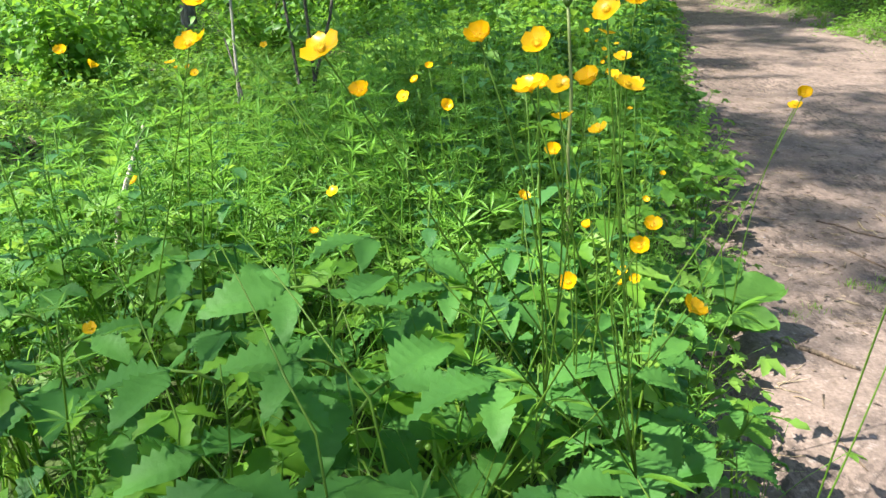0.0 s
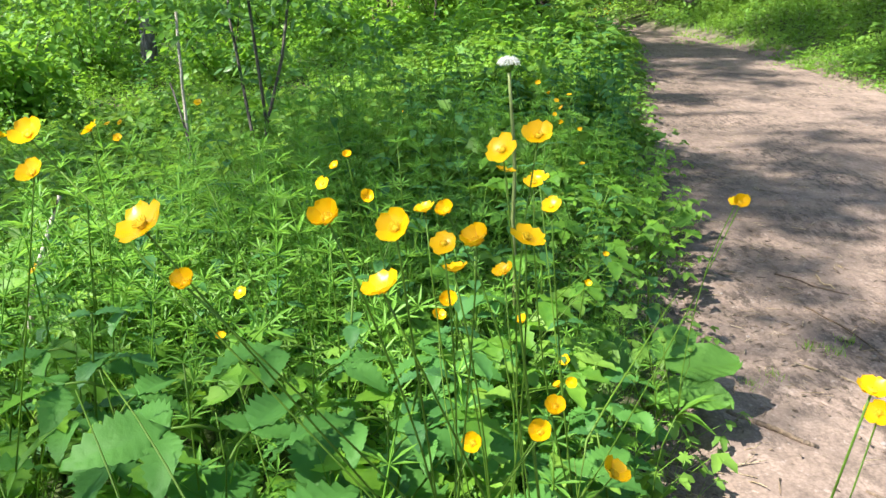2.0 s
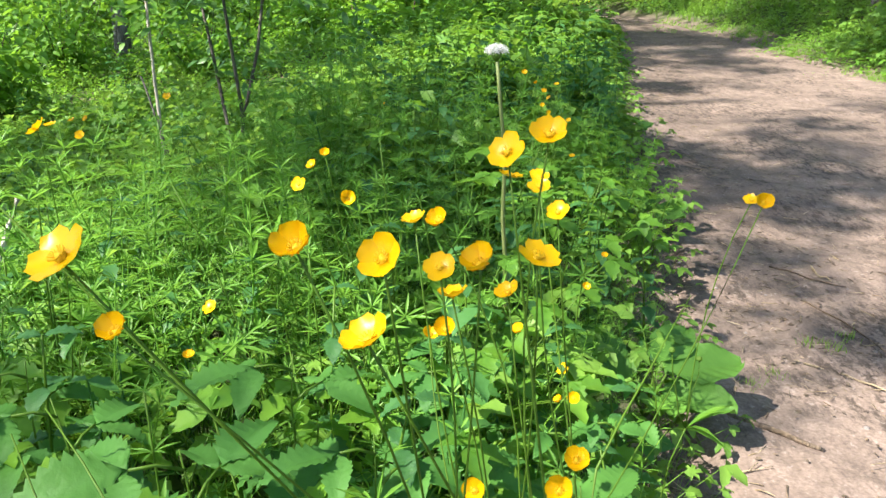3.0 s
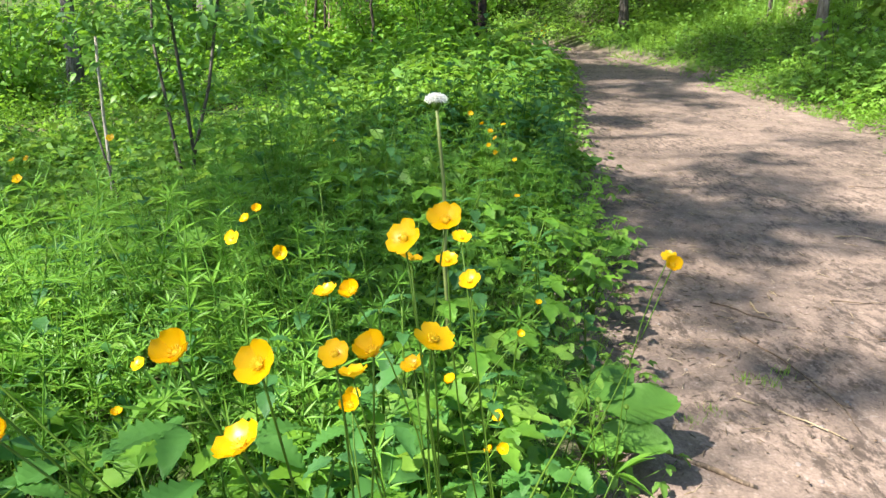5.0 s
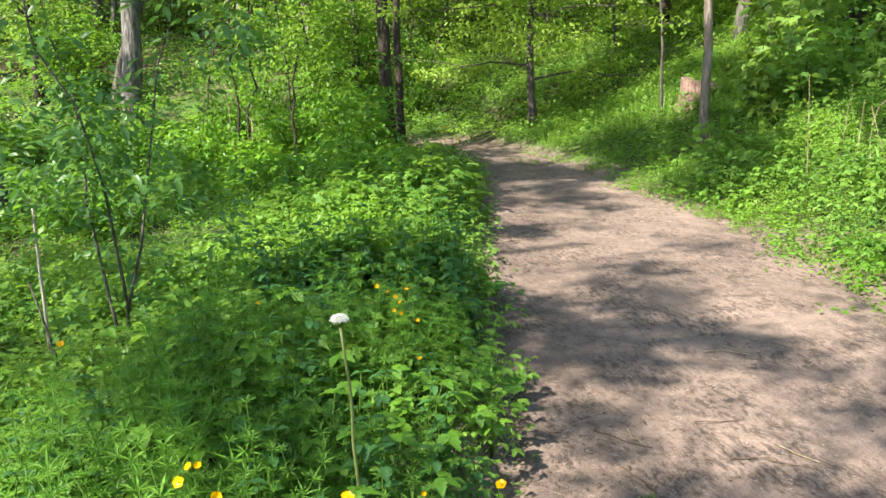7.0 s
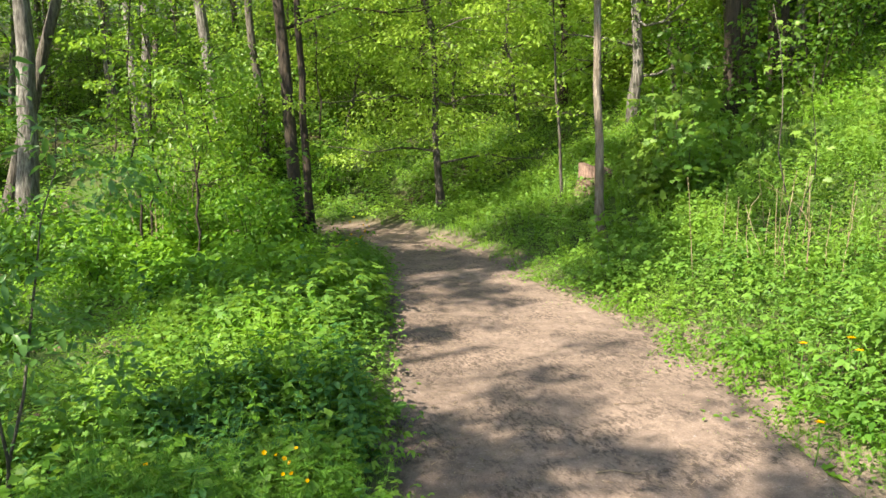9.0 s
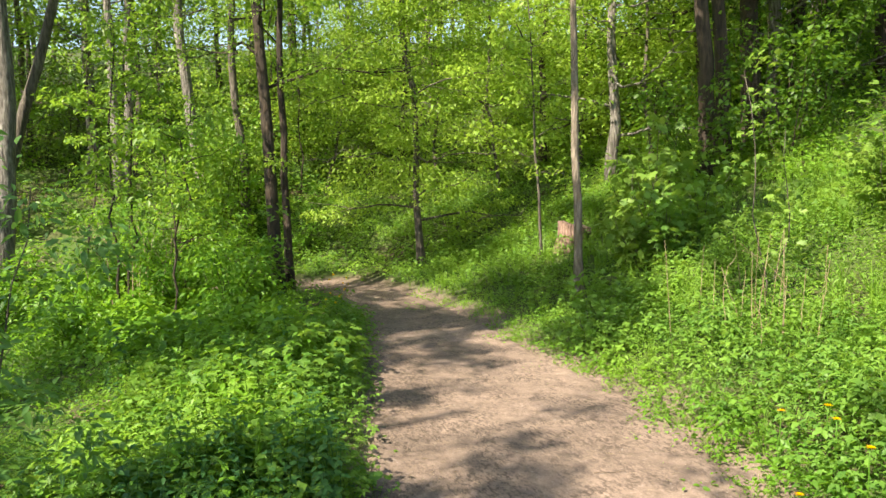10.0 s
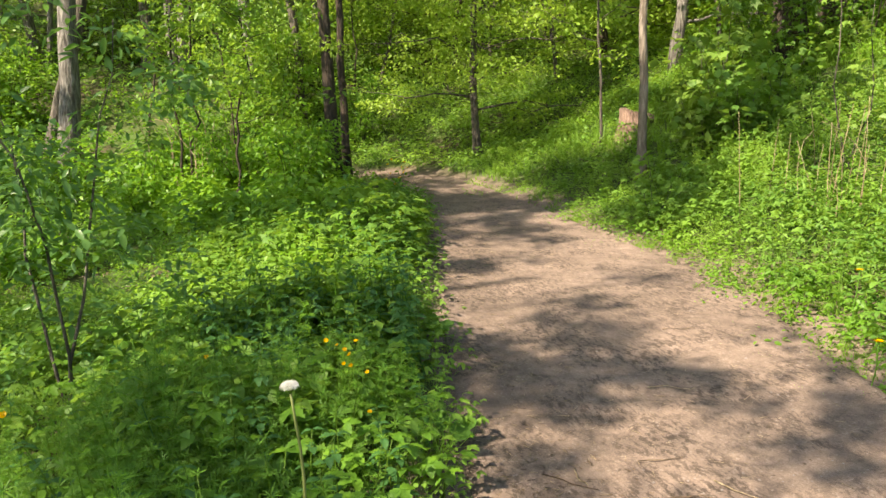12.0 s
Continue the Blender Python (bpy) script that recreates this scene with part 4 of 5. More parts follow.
# ---- flowers of the verge ----
def petal_geo():
    """One cupped, glossy petal, base at the origin, along +y."""
    V, F, n = [], [], 5
    for i in range(n):
        v = i / (n - 1)
        half = .55 * math.sin(math.pi * (.12 + .72 * v)) ** .7 * (.35 + .65 * min(v * 1.7, 1))
        for u in (-1, -.5, 0, .5, 1):
            V.append((u * half, v - .05 * abs(u) * v, .22 * v ** 2.0 + .10 * u * u * v))
    for i in range(n - 1):
        for j in range(4):
            q = i * 5 + j
            F += [(q, q + 1, q + 6), (q, q + 6, q + 5)]
    return np.array(V), np.array(F)


def dome_geo(r, h, rings=3, sides=8, bumps=0.0, rng=None):
    V, F = [(0, 0, h)], []
    for i in range(1, rings + 1):
        a = i / rings * math.pi / 2
        for j in range(sides):
            th = j / sides * 2 * math.pi
            k = 1 + (rng.uniform(-bumps, bumps) if rng is not None else 0)
            V.append((r * math.sin(a) * math.cos(th) * k, r * math.sin(a) * math.sin(th) * k, h * math.cos(a) * k))
    for j in range(sides):
        F.append((0, 1 + j, 1 + (j + 1) % sides))
    for i in range(rings - 1):
        for j in range(sides):
            a, b = 1 + i * sides + j, 1 + i * sides + (j + 1) % sides
            F += [(a, a + sides, b), (b, a + sides, b + sides)]
    return np.array(V, float), np.array(F)


rng = np.random.default_rng(21)
ME_petal = fast_mesh("petal", *petal_geo(), M_petal, True)
V, F = dome_geo(.22, .20, 3, 9, .25, rng)
spike = [tube([(0, 0, 0), (.30 * math.cos(a), .30 * math.sin(a), .26)], [.02, .035], 3) for a in np.arange(14) * 2.4]
ME_centre = fast_mesh("flower", *merge([(V, F), *spike, tube([(0, 0, -.16), (0, 0, .02)], [.05, .16], 6)]), M_anther, True)
bud_geo = merge([dome_geo(.5, .55, 3, 7), (dome_geo(.5, .35, 2, 7)[0] * [1, 1, -1], dome_geo(.5, .35, 2, 7)[1][:, ::-1])])
ME_bud = fast_mesh("bud", *bud_geo, M_stem, True)
ME_bract = fast_mesh("stem_leaf", *leaf_simple(.16, .3, .02), M_herb)


def put(name, mesh, parent, m):
    ob = new(name, mesh)
    ob.parent = parent
    ob.matrix_local = m
    return ob


def flower_at(root, place, size, rng, openness=None):
    """A buttercup head: stamens with five petals round them."""
    nod = Vector((rng.normal(-.28, .35), rng.normal(-.6, .42), 1.0)).normalized()
    tilt = nod.to_track_quat("Z", "Y") @ Euler((0, 0, rng.uniform(0, 6.28))).to_quaternion()
    head = put("flower", ME_centre, root, Matrix.LocRotScale(place, tilt, (size * .41,) * 3))
    up = openness if openness is not None else rng.choice([.05, .15, .3, .45, .6])
    for k in range(5):
        put("petal", ME_petal, head, Euler((0, 0, k * 1.2566 + rng.normal(0, .07))).to_matrix().to_4x4() @ Matrix.Translation((0, .08, 0)) @ Euler((up, 0, rng.normal(0, .05))).to_matrix().to_4x4() @ Matrix.Diagonal((1.0, rng.uniform(.92, 1.05), 1.0, 1)))
    return head


def buttercup(base, heads, rng, buds=1):
    """A branching plant that bears its flowers at the given places."""
    bx, by = base
    bz = float(ground_level(bx, by)[0]) - .01
    root = new("buttercup")
    root.location = (bx, by, bz)
    tagged(root, "yellow buttercup with thin branching green stems" if len(heads) > 1 else "single yellow buttercup on a thin green stem", "buttercup", "buttercups in the verge")
    P = [np.array(h[:3]) - [bx, by, bz] for h in heads]
    fork = np.mean(P, 0) * [.55, .55, rng.uniform(.42, .6)]
    Q = wander(rng, (0, 0, 0), fork, 9, .016)[[0, 1, 2, 4, 5, 7, 8]]
    part("stem", tube(Q, np.linspace(.0011, .0008, 7), 5), M_stem, root)
    for p, h in zip(P, heads):
        d = p - fork
        mid = fork + d * .5 + np.append(rng.normal(0, .022, 2), .015)
        t = np.linspace(0, 1, 7)[:, None]
        B = fork * (1 - t) ** 2 + 2 * mid * t * (1 - t) + (p - [0, 0, .002]) * t ** 2
        part("branch", tube(B, np.linspace(.0008, .00055, 7), 5), M_stem, root)
        flower_at(root, p, h[3] if len(h) > 3 else rng.uniform(.022, .027), rng)
    for k in range(4):
        az = rng.uniform(0, 6.28)
        put("stem_leaf", ME_bract, root, Matrix.LocRotScale(Vector(fork), Euler((rng.uniform(.2, .8), 0, az)), (rng.uniform(.035, .06),) * 3))
    for k in range(buds):
        p = fork + np.array([rng.normal(0, .03), rng.normal(0, .03), rng.uniform(.05, .11)])
        b = part("branch", tube(wander(rng, fork, p, 5, .003), np.linspace(.0008, .0006, 5), 4), M_stem, root)
        put("bud", ME_bud, root, Matrix.LocRotScale(Vector(p), None, (.007,) * 3))
    return root


HEADS = [
    [(-.03, .35, .667, .031)], [(-.157, .51, .656), (-.131, .462, .69, .026)], [(-.238, .80, .637, .026)],
    [(-.092, .772, .464, .018)], [(-.117, .766, .415, .016)], [(-.012, .882, .559, .02), (.004, .885, .578, .018), (.043, .832, .555, .022), (.022, .84, .60, .016)],
    [(.058, .333, .674, .024)], [(.088, .325, .672, .022)], [(.104, .521, .625, .02), (.12, .534, .621, .022)], [(.13, .395, .642, .026), (.112, .40, .640, .018)],
    [(.16, .418, .637, .025)], [(.12, .43, .613, .02), (.118, .45, .585, .018)], [(.083, .305, .651, .024)], [(-.007, .331, .645, .018)], [(.116, .614, .503, .018)],
    [(.148, .44, .684, .023), (.152, .455, .668, .015)], [(.17, .45, .69, .024)], [(.213, .69, .609, .02)], [(.20, .555, .618, .019), (.18, .52, .645, .017)],
    [(.155, .472, .596, .019)], [(.224, .826, .401, .022)], [(.296, .909, .307, .018)], [(.134, .444, .485, .02)], [(.164, .366, .542, .018), (.172, .37, .555, .017)],
    [(.225, .429, .468, .028)], [(.425, .74, .570, .018), (.38, .632, .598, .022)], [(.37, .39, .535, .019)], [(.285, .28, .613, .017)],
    [(.436, 1.90, .54, .018), (.46, 1.92, .52, .017), (.475, 1.93, .50, .017), (.45, 1.88, .49, .016)], [(.50, 1.96, .53, .016), (.48, 1.95, .46, .018), (.52, 1.9, .45, .015)],
    [(.062, 2.23, .45, .018)], [(.40, 1.86, .57, .018)], [(.49, 1.72, .40, .017)], [(-.47, 1.35, .55, .024), (-.43, 1.36, .53, .02)], [(-.55, 1.2, .56, .03)], [(-.62, 1.25, .58, .032)], [(-.35, 1.6, .56, .02)], [(-.58, 1.7, .5, .018), (-.56, 1.72, .5, .017)],
    [(-.40, .95, .43, .02)], [(-.33, .62, .36, .018)], [(.33, .95, .40, .015), (.36, .98, .43, .014)], [(.27, .75, .36, .018), (.26, .77, .345, .016)],
]
plants = []
for h in sum(HEADS, []):
    for p in plants:
        if len(p) < 6 and math.dist(p[0][:3], h[:3]) < .19:
            p.append(h)
            break
    else:
        plants.append([h])
for heads in plants:
    hx, hy = np.mean([h[0] for h in heads]), np.mean([h[1] for h in heads])
    bx, by = hx + rng.normal(0, .11), hy + rng.uniform(.0, .22)
    d, _ = off_path(bx, by)
    if d[0] < .03:
        bx -= .08 - d[0]
    buttercup((bx, by), heads, rng, int(rng.integers(0, 3)))
for x, y, z in ((1.93, 7.3, .62), (1.85, 7.1, .60), (1.98, 7.6, .66), (1.75, 6.9, .55), (1.9, 7.9, .68), (1.6, 6.6, .62)):
    buttercup((x - .04, y + .03), [(x, y, z, .03), (x + .05, y + .04, z + .05, .028)], rng, 0)


def ray_flower(x, y, h, size, label, rng):
    """A dandelion in bloom: a flat head of many narrow rays."""
    z = float(ground_level(x, y)[0])
    root = new("dandelion")
    root.location = (x, y, z)
    tagged(root, label, "dandelion", "flowering dandelions on the bank")
    part("stem", tube(wander(rng, (0, 0, 0), (.02, 0, h), 6, .004), [.003] * 6, 6), M_cleaver, root)
    k = 60
    rr = np.linspace(.3, 1, k)
    head = scatter(leaf_fold(.16, .05, .03), rots(np.arange(k) * 2.399, .9 - .8 * rr, 0, size / 2 * rr), np.tile([.02, 0, h], (k, 1)))
    part("flower", head, M_petal, root)
    for a in np.arange(5) * 1.26:
        part("leaf", scatter(leaf_toothed(.28, 5, .3), rots(a, .35, 0, .13), [[0, 0, .01]]), M_herb, root, smooth=False)


for x, y, h in ((3.06, 2.38, .30), (2.99, 2.27, .29), (2.50, 2.00, .22), (2.86, 1.99, .29), (2.95, 2.55, .28)):
    ray_flower(x, y, h, .05, "bright yellow flowering dandelion at the bank's foot", rng)

# the tall dandelion gone to seed
DX, DY, DZ = .252, 1.255, .664
dz = float(ground_level(DX + .03, DY)[0])
clock = new("dandelion_clock")
clock.location = (DX + .03, DY, dz)
tagged(clock, "white dandelion seed head on a tall bare stalk", "dandelion")
part("stem", tube(wander(rng, (0, 0, 0), (-.03, 0, DZ - dz), 9, .004), np.linspace(.0042, .0026, 9), 8), M_pale_stem, clock)
top = np.array([-.03, 0, DZ - dz])
V, F = dome_geo(.010, .011, 3, 8)
part("receptacle", merge([(V + top, F), tube([top - [0, 0, .012], top], [.003, .010], 8)]), M_stem, clock)
k = 110
ph, th = np.arccos(1 - .8 * (np.arange(k) + .5) / k), np.arange(k) * 2.39996
D = np.stack([np.sin(ph) * np.cos(th), np.sin(ph) * np.sin(th), .75 * np.cos(ph)], -1)
hairs = []
for d in D * rng.uniform(.85, 1.12, (k, 1)):
    hairs.append(tube([top + d * .009, top + d * .0145], [.00025, .0002], 3, False))
    a = np.cross(d, [.3, .5, .8])
    a /= np.linalg.norm(a)
    b = np.cross(d, a)
    for q in np.arange(6) * 1.047:
        hairs.append(tube([top + d * .0145, top + d * .018 + (a * math.cos(q) + b * math.sin(q)) * .0045], [.0003, .00025], 3, False))
part("seed_fluff", merge(hairs), M_fluff, clock)
for a in np.arange(6) * 1.05:
    part("leaf", scatter(leaf_toothed(.28, 5, .3), rots(a, .5, 0, .15), [[0, 0, .01]]), M_herb, clock, smooth=False)

# broad dock at the path's edge
M_dock = leaf_material("dock_leaf", (0.058, 0.160, 0.024), (0.090, 0.215, 0.032), (0.17, 0.36, 0.045), rough=0.55, piece="object", through_light=0.3)


def broad_leaf(w, n=22, droop=.12):
    """Broad wavy-edged blade, quilted between its side veins."""
    V, F = [], []
    cols = [c / 5 for c in range(-5, 6)]
    for i in range(n):
        v = i / (n - 1)
        half = w / 2 * math.sin(math.pi * min(v * .96 + .03, 1)) ** .55
        for u in cols:
            a = abs(u)
            quilt = .034 * math.cos(2 * math.pi * (6.5 * v - 1.6 * a)) * a * (1.3 - a)
            V.append((u * half * (1 + .06 * math.sin(11 * v + 3 * u)), v, .09 * a - droop * v * v + .03 * math.sin(13 * v + u) * a * a + quilt))
    m = len(cols)
    for i in range(n - 1):
        for j in range(m - 1):
            q = i * m + j
            F += [(q, q + 1, q + m + 1), (q, q + m + 1, q + m)]
    return np.array(V), np.array(F)


def dock(x, y, leaves, label):
    root = new("dock")
    root.location = (x, y, float(ground_level(x, y)[0]))
    tagged(root, label, "dock")
    for az, el, s, lift in leaves:
        part("leaf", scatter(broad_leaf(.66), rots(az, el, -.3 * math.cos(az), s), [[math.cos(az) * .03, math.sin(az) * .03, lift]]), M_dock, root)
        part("leaf_stalk", tube([(0, 0, 0), (math.cos(az) * .02, math.sin(az) * .02, lift * .6), (math.cos(az) * .035, math.sin(az) * .035, lift + .003)], [.003, .0025, .002], 5), M_stem, root)
    return root


dock(.50, 1.16, [(.05, .15, .135, .08), (-.8, .15, .12, .06), (.75, .3, .11, .09), (2.4, .6, .12, .06), (-1.6, .4, .11, .05), (-.35, .1, .11, .04)], "broad light green dock leaves spreading over the path's edge")
dock(.78, 2.02, [(.2, .4, .10, .05), (-.9, .4, .09, .05), (1.4, .5, .09, .06)], "broad green dock at the verge's edge")
dock(1.02, 3.05, [(.1, .4, .10, .05), (-1.0, .4, .09, .05), (1.2, .5, .1, .06)], "broad green dock at the verge's edge")


# leafy plants nearest the lens
def leafy(x, y, h, size, k, label, mat, rng):
    root = new("avens")
    root.location = (x, y, float(ground_level(x, y)[0]))
    tagged(root, label, "herb", "leafy herbs of the verge")
    Q = wander(rng, (0, 0, 0), (rng.normal(0, .02), rng.normal(0, .02), h), 7, .004)
    part("stem", tube(Q, np.linspace(.0024, .0006, 7), 6), M_stem, root)
    for n in range(k):
        u = .45 + .55 * (n + .5) / k
        p = np.array([np.interp(u * 6, range(7), Q[:, c]) for c in range(3)])
        az, s = n * 2.4 + rng.uniform(-.3, .3), size * rng.uniform(.8, 1.15) * (1.15 - .4 * u)
        tip = p + np.array([math.cos(az), math.sin(az), .35]) * s * .45
        part("leaf_stalk", tube([p, (p + tip) / 2 + [0, 0, .004], tip], [.0016, .0014, .0011], 5), M_stem, root)
        leaf = part("leaf", scatter(leaf_veined(.56, 9, .30, .12), rots(az, rng.uniform(-.35, .25), rng.normal(0, .25), s), [tip]), mat, root)
        for sgn in (-1, 1):
            part("leaflet", scatter(leaf_veined(.50, 8, .28, .12), rots(az + sgn * 1.15, rng.uniform(-.3, .15), rng.normal(0, .25), s * .75), [tip]), mat, leaf)
    return root


M_avens = leaf_material("avens_leaf", (0.042, 0.140, 0.034), (0.090, 0.235, 0.048), (0.19, 0.43, 0.050), rough=0.55, piece="object", gloss=0.2)
for x, y, h, s in ((.06, .60, .35, .10), (-.08, .55, .36, .11), (.17, .64, .31, .085), (-.17, .66, .34, .09), (.27, .62, .27, .08), (-.02, .72, .34, .09), (.1, .80, .31, .07), (.31, .76, .23, .06), (-.26, .72, .34, .07), (-.33, .58, .34, .08), (.21, .50, .33, .09), (.33, .52, .24, .07), (-.14, .44, .36, .10), (.12, .43, .35, .10), (.38, .95, .2, .055), (.22, .98, .27, .055), (.02, 1.0, .31, .055), (-.44, .8, .34, .06), (.4, .68, .2, .055), (-.5, .62, .34, .07), (.0, .40, .36, .10), (.30, .84, .22, .06), (.18, .88, .27, .06)):
    leafy(x, y, h, s, 5, "green herb with soft toothed leaves in threes", M_avens, rng)


# single plants near the lens, each a thing with its leaves as parts
ME_nleaf = fast_mesh("leaf", *leaf_veined(.56, 5, .3), M_dark_herb, True)
ME_whorl = fast_mesh("leaf_whorl", *scatter(leaf_fold(.15, .05, .03), rots(np.arange(7) / 7 * 6.283, [.2, .35, .15, .4, .25, .3, .2], 0, 1.0), np.zeros((7, 3))), M_cleaver)
ME_eleaf = fast_mesh("leaf", *merge([scatter(leaf_toothed(.62, 4, .25), rots(np.pi / 2 + np.array([0, 1.25, -1.25]), [0, -.05, -.05], [0, .15, -.15], [1.1, .95, .95]), np.zeros((3, 3)))]), M_herb)


def verge_plant(kind, x, y, rng):
    z = float(ground_level(x, y)[0]) - .005
    h = {"nettle": .36, "cleavers_plant": .40, "ground_elder_plant": .28}[kind] * rng.uniform(.8, 1.15)
    h *= min(1, .55 + float(off_path(x, y)[0][0]) * 1.3) * (1 - .45 * min(1, max(0, (-.08 - x) / .35)) * min(1, max(0, (y - 1.25) / .5)))
    root = new(kind)
    root.location = (x, y, z)
    tagged(root, {"nettle": "dark green stinging nettle with paired toothed leaves", "cleavers_plant": "bright green cleavers stem with whorls of narrow leaves", "ground_elder_plant": "green herb with toothed leaves in threes on stalks"}[kind], {"nettle": "nettle", "cleavers_plant": "cleavers", "ground_elder_plant": "herb"}[kind], {"nettle": "nettles of the verge", "cleavers_plant": "cleavers of the verge", "ground_elder_plant": "herbs of the verge"}[kind])
    n = 8
    t = np.linspace(0, 1, n)
    bend = rng.normal(0, .12, 2) * h
    if kind == "ground_elder_plant":
        for k in range(5):
            az, out, hh = k * 1.26 + rng.uniform(-.4, .4), rng.uniform(.2, .6) * h, h * rng.uniform(.6, 1.05)
            u = np.linspace(0, 1, 5)
            Q = np.stack([np.cos(az) * out * u ** 1.5, np.sin(az) * out * u ** 1.5, hh * u], -1)
            part("leaf_stalk", tube(Q, np.linspace(.0017, .0011, 5), 5), M_stem, root)
            put("leaf", ME_eleaf, root, Matrix.LocRotScale(Vector(Q[-1]), Euler((rng.uniform(-.4, .2), rng.normal(0, .2), az - 1.571)), (rng.uniform(.04, .055),) * 3))
        return root
    Q = np.stack([bend[0] * t ** 2, bend[1] * t ** 2, h * t], -1)
    part("stem", tube(Q, np.linspace(.0026, .0012, n) if kind == "nettle" else np.linspace(.0015, .0009, n), 5), M_stem, root)
    for k in range(1, n):
        if kind == "nettle":
            for q in range(2):
                put("leaf", ME_nleaf, root, Matrix.LocRotScale(Vector(Q[k]), Euler((rng.uniform(-.35, .3), 0, (k % 2) * 1.571 + q * 3.1416 + rng.normal(0, .15))), (.062 * (1.1 - .6 * t[k]) * rng.uniform(.85, 1.15),) * 3))
        else:
            put("leaf_whorl", ME_whorl, root, Matrix.LocRotScale(Vector(Q[k]), Euler((rng.normal(0, .15), rng.normal(0, .15), rng.uniform(0, 6.28))), (rng.uniform(.022, .034) * (.75 if k == n - 1 else 1),) * 3))
    return root


made = 0
while made < 165:
    x, y = rng.uniform(-.8, .75), rng.uniform(.45, 2.2)
    d, side = off_path(x, y)
    if side[0] < 0 and d[0] > .03 and math.hypot(x - .1, y + .25) > .62:
        verge_plant(("cleavers_plant", "nettle", "ground_elder_plant")[made % 3], x, y, rng)
        made += 1


# ---- dry stalks, sticks and the stump ----
def stick(name, pts, r0, r1, mat, label, category, group=""):
    P = np.array(pts, float)
    Q = np.concatenate([wander(rng, P[i], P[i + 1], 5, .002)[:-1] for i in range(len(P) - 1)] + [P[-1:]])
    root = part(name, tube(Q, np.linspace(r0, r1, len(Q)), 7), mat)
    return tagged(root, label, category, group)


def on_ground(x, y, up=0.0):
    d, _ = off_path(x, y)
    return (x, y, (float(path_level(y)) + float(path_bumps([x], [y])[0]) - .008 if d[0] < 0 else float(ground_level(x, y)[0])) + up)


stick("dead_stalk", [(-.575, 1.17, .05), (-.548, 1.21, .30), (-.50, 1.26, .45)], .006, .004, M_bleached, "pale dead stalk leaning in the verge", "stalk", "dry stalks")
stick("dead_stalk", [(-.745, 2.82, .05), (-.735, 2.80, .35), (-.73, 2.80, .72)], .007, .005, M_bleached, "pale straight dead stalk standing in the wood's edge", "stalk", "dry stalks")
stick("dead_stalk", [(-.60, 2.45, .05), (-.63, 2.5, .25), (-.70, 2.55, .5)], .006, .003, M_bark, "brown dead stalk in the undergrowth", "stalk", "dry stalks")
for k in range(20):
    x, y = rng.normal(4.08, .16), rng.normal(3.9, .30)
    g = on_ground(x, y)
    h, lean = rng.uniform(.5, .88), rng.normal(0, .09, 2)
    arch = .22 * rng.choice([-1, 1]) if k % 5 == 0 else 0
    t = np.linspace(0, 1, 6)
    line = np.stack([x + lean[0] * t + arch * t ** 3, y + lean[1] * t, g[2] + h * (t - .18 * abs(arch) / .22 * t ** 4)], -1)
    stick("dry_stalk", line.tolist(), .0032, .0016, M_straw, "dry straw-coloured stalk standing on the bank", "stalk", "dry stalks on the bank")
for k in range(12):
    x, y = rng.uniform(-1.0, .4), rng.uniform(8.2, 9.4)
    g = on_ground(x, y)
    stick("dry_stalk", [g, (x + rng.normal(0, .05), y, g[2] + rng.uniform(.5, .8)), (x + rng.normal(0, .15), y, g[2] + rng.uniform(.8, 1.0))], .006, .003, M_straw, "pale dry stalk standing in the wood", "stalk", "dry stalks in the wood")
T = [((1.03, 1.80), (1.09, 1.72), (1.15, 1.66)), ((1.14, 1.80), (1.12, 1.72), (1.13, 1.69)), ((1.02, 1.62), (1.05, 1.5), (1.06, 1.32), (1.04, 1.2)), ((1.35, 1.78), (1.42, 1.77), (1.50, 1.76)), ((1.33, 1.56), (1.42, 1.54), (1.50, 1.47)), ((.88, 1.34), (.95, 1.27), (1.0, 1.18)), ((.66, .98), (.63, .9), (.64, .8)), ((1.5, 1.6), (1.54, 1.52), (1.57, 1.48)), ((.78, .95), (.83, .9), (.9, .87)), ((2.15, 2.9), (2.22, 2.86), (2.3, 2.85)), ((1.7, 2.3), (1.78, 2.28), (1.84, 2.22))]
for pts in T:
    stick("twig", [on_ground(x, y, .004) for x, y in pts], .0024, .0013, M_straw if rng.random() < .45 else M_litter, "thin dry twig lying on the path", "twig", "twigs on the path")

stick("fallen_stick", [on_ground(.655, 1.175, .006), on_ground(.70, 1.12, .007), on_ground(.765, 1.065, .005)], .0055, .004, M_litter, "short brown stick lying on the path beside the dock", "stick")
for k in range(46):
    x, y, a, n = rng.normal(.505, .05), rng.normal(.985, .05), rng.normal(-.3, .6), rng.uniform(.02, .06)
    p, q = on_ground(x, y, .006), on_ground(x + n * math.cos(a), y + n * math.sin(a), rng.uniform(.004, .016))
    stick("straw", [p, q], .0011, .0007, M_straw if k % 3 else M_litter, "pale dry straw lying at the path's edge", "straw", "straw at the path's edge")
# long stalks leaning across the foreground
for base, mid, top in (((.0, .33), (-.053, .37, .40), (-.149, .50, .50)), ((.05, .36), (-.017, .40, .41), (-.141, .53, .50)), ((.20, .50), (.245, .575, .40), (.374, .733, .478)), ((-.22, .40), (-.19, .47, .34), (-.30, .60, .49))):
    z = float(ground_level(*base)[0])
    stick("leaning_stalk", [(*base, z), mid, top], .0018, .0005, M_stem, "pale green bare stalk leaning among the leafy herbs", "stalk", "leaning green stalks")

STX, STY = 4.87, 7.80
sz = float(ground_level(STX, STY)[0]) - .06
stump = new("tree_stump")
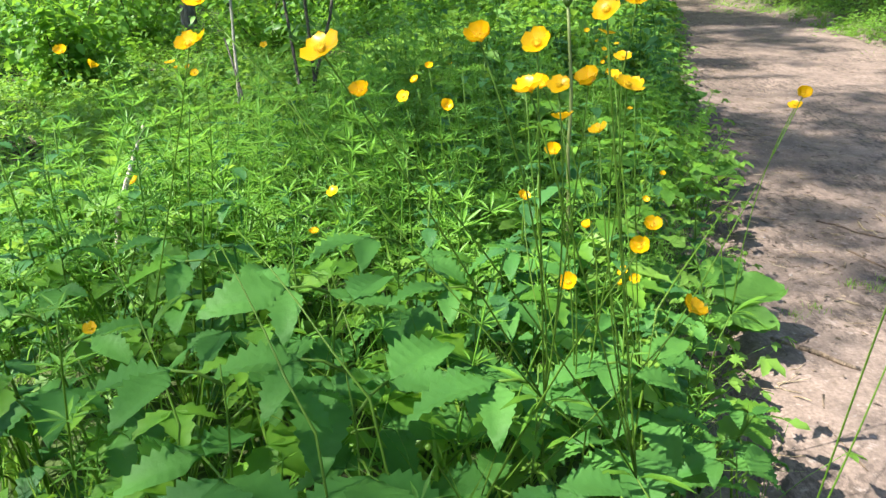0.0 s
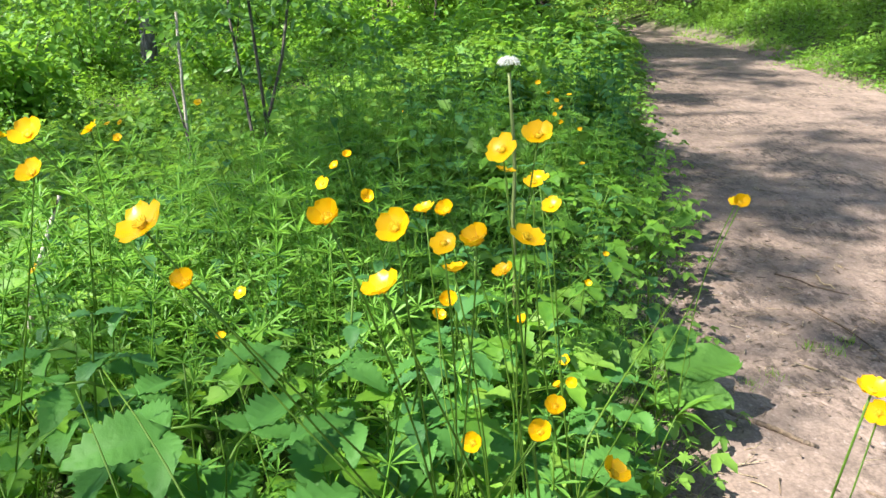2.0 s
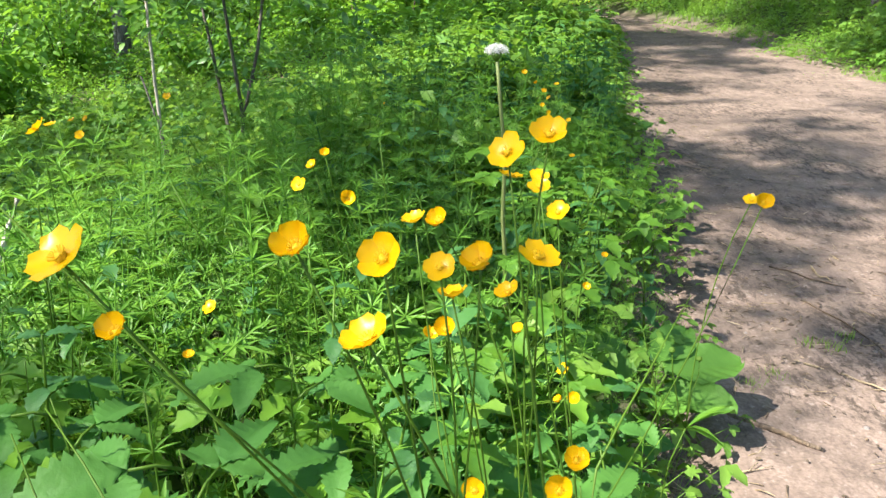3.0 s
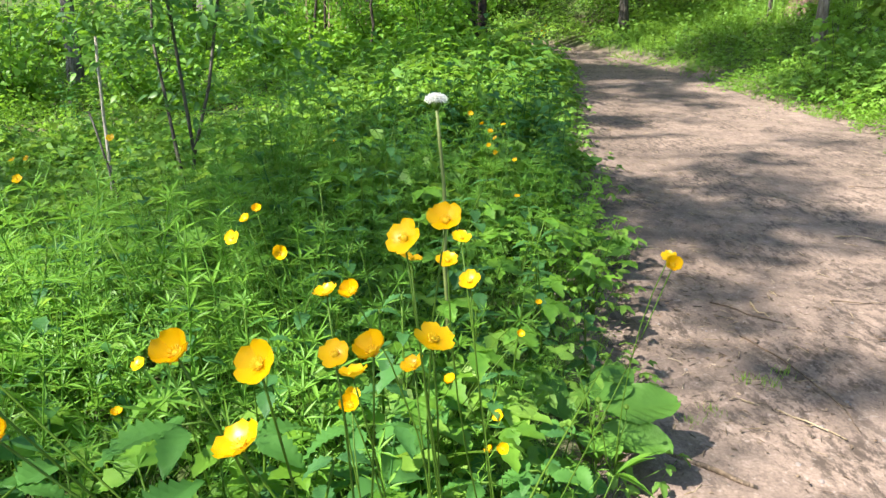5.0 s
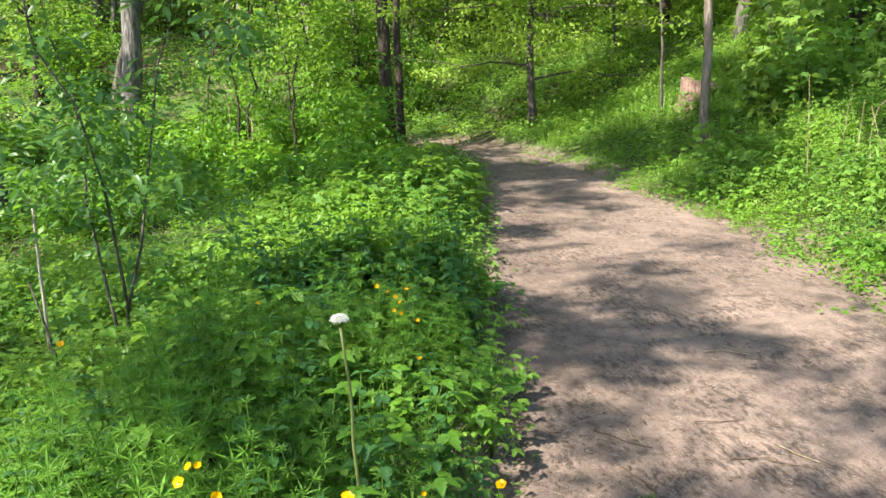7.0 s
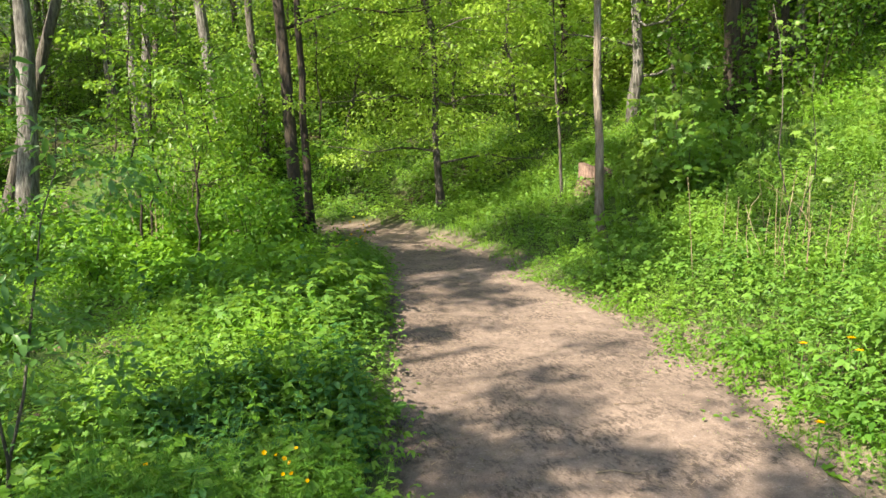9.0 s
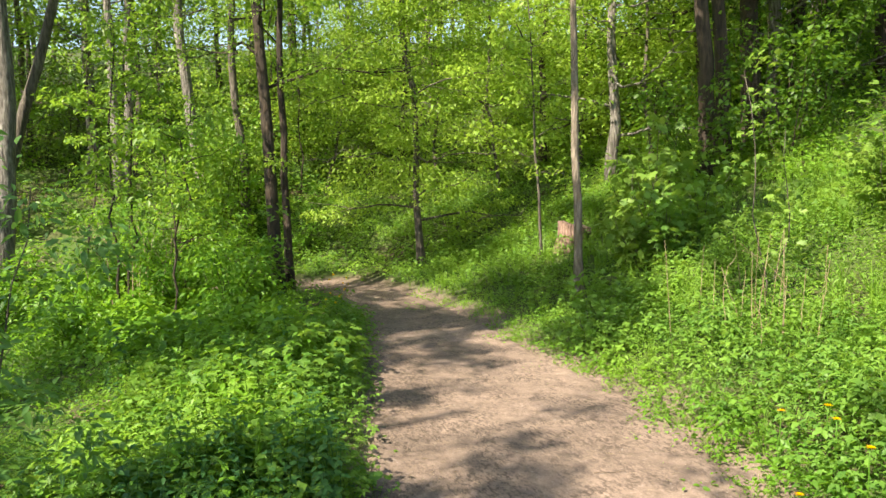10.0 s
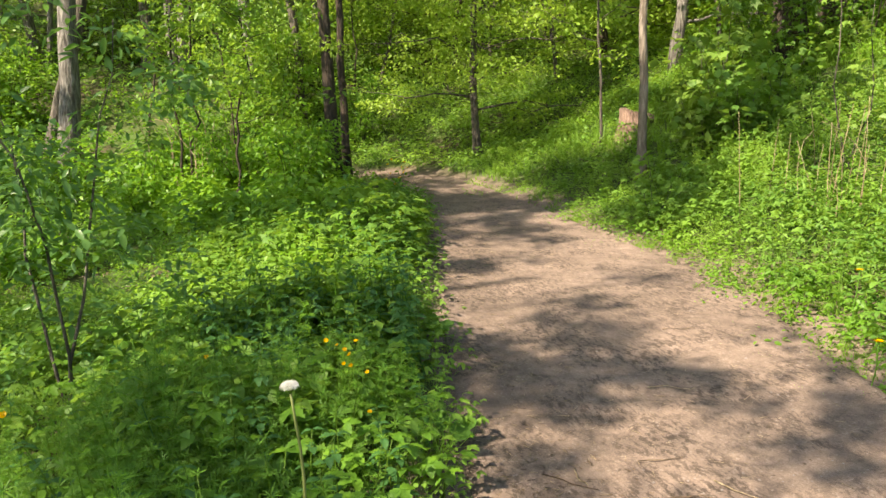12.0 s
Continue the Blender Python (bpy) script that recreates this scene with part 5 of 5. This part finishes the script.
stump.location = (STX, STY, sz)
tagged(stump, "weathered reddish tree stump with a torn dark side", "stump")
th = np.arange(16) / 16 * 2 * np.pi
rings = []
for z, r in ((-.1, .25), (.05, .20), (.16, .165), (.30, .155)):
    jag = rng.normal(0, .012, 16)
    top = .05 * np.cos(th - 2.6) + rng.normal(0, .01, 16) if z > .25 else 0
    rings.append(np.stack([(r + jag + .02 * np.cos(5 * th)) * np.cos(th), (r + jag + .02 * np.cos(5 * th)) * np.sin(th), np.full(16, z) + top], -1))
V = np.concatenate(rings)
F = [f for i in range(3) for j in range(16) for f in ((i * 16 + j, i * 16 + (j + 1) % 16, (i + 1) * 16 + j), (i * 16 + (j + 1) % 16, (i + 1) * 16 + (j + 1) % 16, (i + 1) * 16 + j))]
part("bark", (V, np.array(F)), M_cut, stump, "reddish weathered wood")
C = rings[-1] * [.97, .97, 1] + [0, 0, .004]
part("cut_face", (np.concatenate([C, [C.mean(0)]]), np.array([(j, (j + 1) % 16, 16) for j in range(16)])), M_cut, stump, "flat sawn top", smooth=False)
for a in (0.2, .8, 1.5, -.5):
    part("root", tube([(.1 * math.cos(a), .1 * math.sin(a), .25), (.24 * math.cos(a), .24 * math.sin(a), .2), (.36 * math.cos(a), .36 * math.sin(a), .02)], [.06, .045, .02], 7), M_bark_dark, stump, "dark torn root")

# ---- litter and small stones on the path ----
k = 9000
s = rng.integers(40, len(MID) - 30, k)
u = np.clip(np.where(rng.random(k) < .6, rng.normal(-.82, .2, k), rng.uniform(-1, 1, k)), -1.05, 1.05)
lx = MID[s, 0] + u * (EDGE_R[s, 0] - MID[s, 0]) + rng.normal(0, .08, k)
ly = MID[s, 1] + u * (EDGE_R[s, 1] - MID[s, 1]) + rng.normal(0, .12, k)
lz = path_level(ly) + path_bumps(lx, ly) + .0015 - .012 * (1 - u ** 2)
bit = tube([(0, 0, 0), (0, .5, .02), (.06, 1, 0)], [.045, .05, .03], 3, False)
q = rng.random(k) < .5
stuff("twig_litter", scatter(bit, rots(rng.uniform(0, 6.28, k), rng.normal(0, .1, k), 0, rng.uniform(.005, .024, k))[q], np.stack([lx, ly, lz], -1)[q]), M_litter, "small bits of twig and bark littering the path", "litter")
stuff("leaf_litter", scatter(leaf_simple(.6, .1, .1), rots(rng.uniform(0, 6.28, k), rng.normal(0, .12, k), rng.normal(0, .2, k), rng.uniform(.005, .014, k))[~q], np.stack([lx, ly, lz + .0005], -1)[~q]), M_litter, "dry brown leaf fragments littering the path", "litter")
q = rng.random(k) < .16
stuff("straw_litter", scatter(bit, rots(rng.uniform(0, 6.28, k), rng.normal(0, .06, k), 0, rng.uniform(.012, .045, k))[q] * [[[.5, 1, .5]]], np.stack([lx + rng.normal(0, .1, k), ly, lz + .001], -1)[q]), M_straw, "pale bits of straw and stalk on the path", "litter")
for x, y in ((.93, 1.41), (.97, 1.39), (.80, 1.31), (.74, 1.27), (1.02, 1.44)):
    tuft = part("grass_tuft", grass_tuft(rng, .026, 40, .0011), M_grass, smooth=False)
    tuft.location = on_ground(x, y, -.004)
    tagged(tuft, "small tuft of grass growing in the path", "grass tuft", "grass tufts in the path")
pebble = dome_geo(1, .7, 2, 6)
k = 500
s, u = rng.integers(40, len(MID) - 40, k), rng.uniform(-1, 1, k)
sx = MID[s, 0] + u * (EDGE_R[s, 0] - MID[s, 0]) + rng.normal(0, .05, k)
sy = MID[s, 1] + u * (EDGE_R[s, 1] - MID[s, 1]) + rng.normal(0, .1, k)
stuff("pebbles", scatter(pebble, spins(rng.uniform(0, 6.28, k), rng.uniform(.0015, .006, k)), np.stack([sx, sy, path_level(sy) + path_bumps(sx, sy) - .012 * (1 - u ** 2) - .001], -1)), M_stone, "small pale stones pressed into the path", "pebbles")
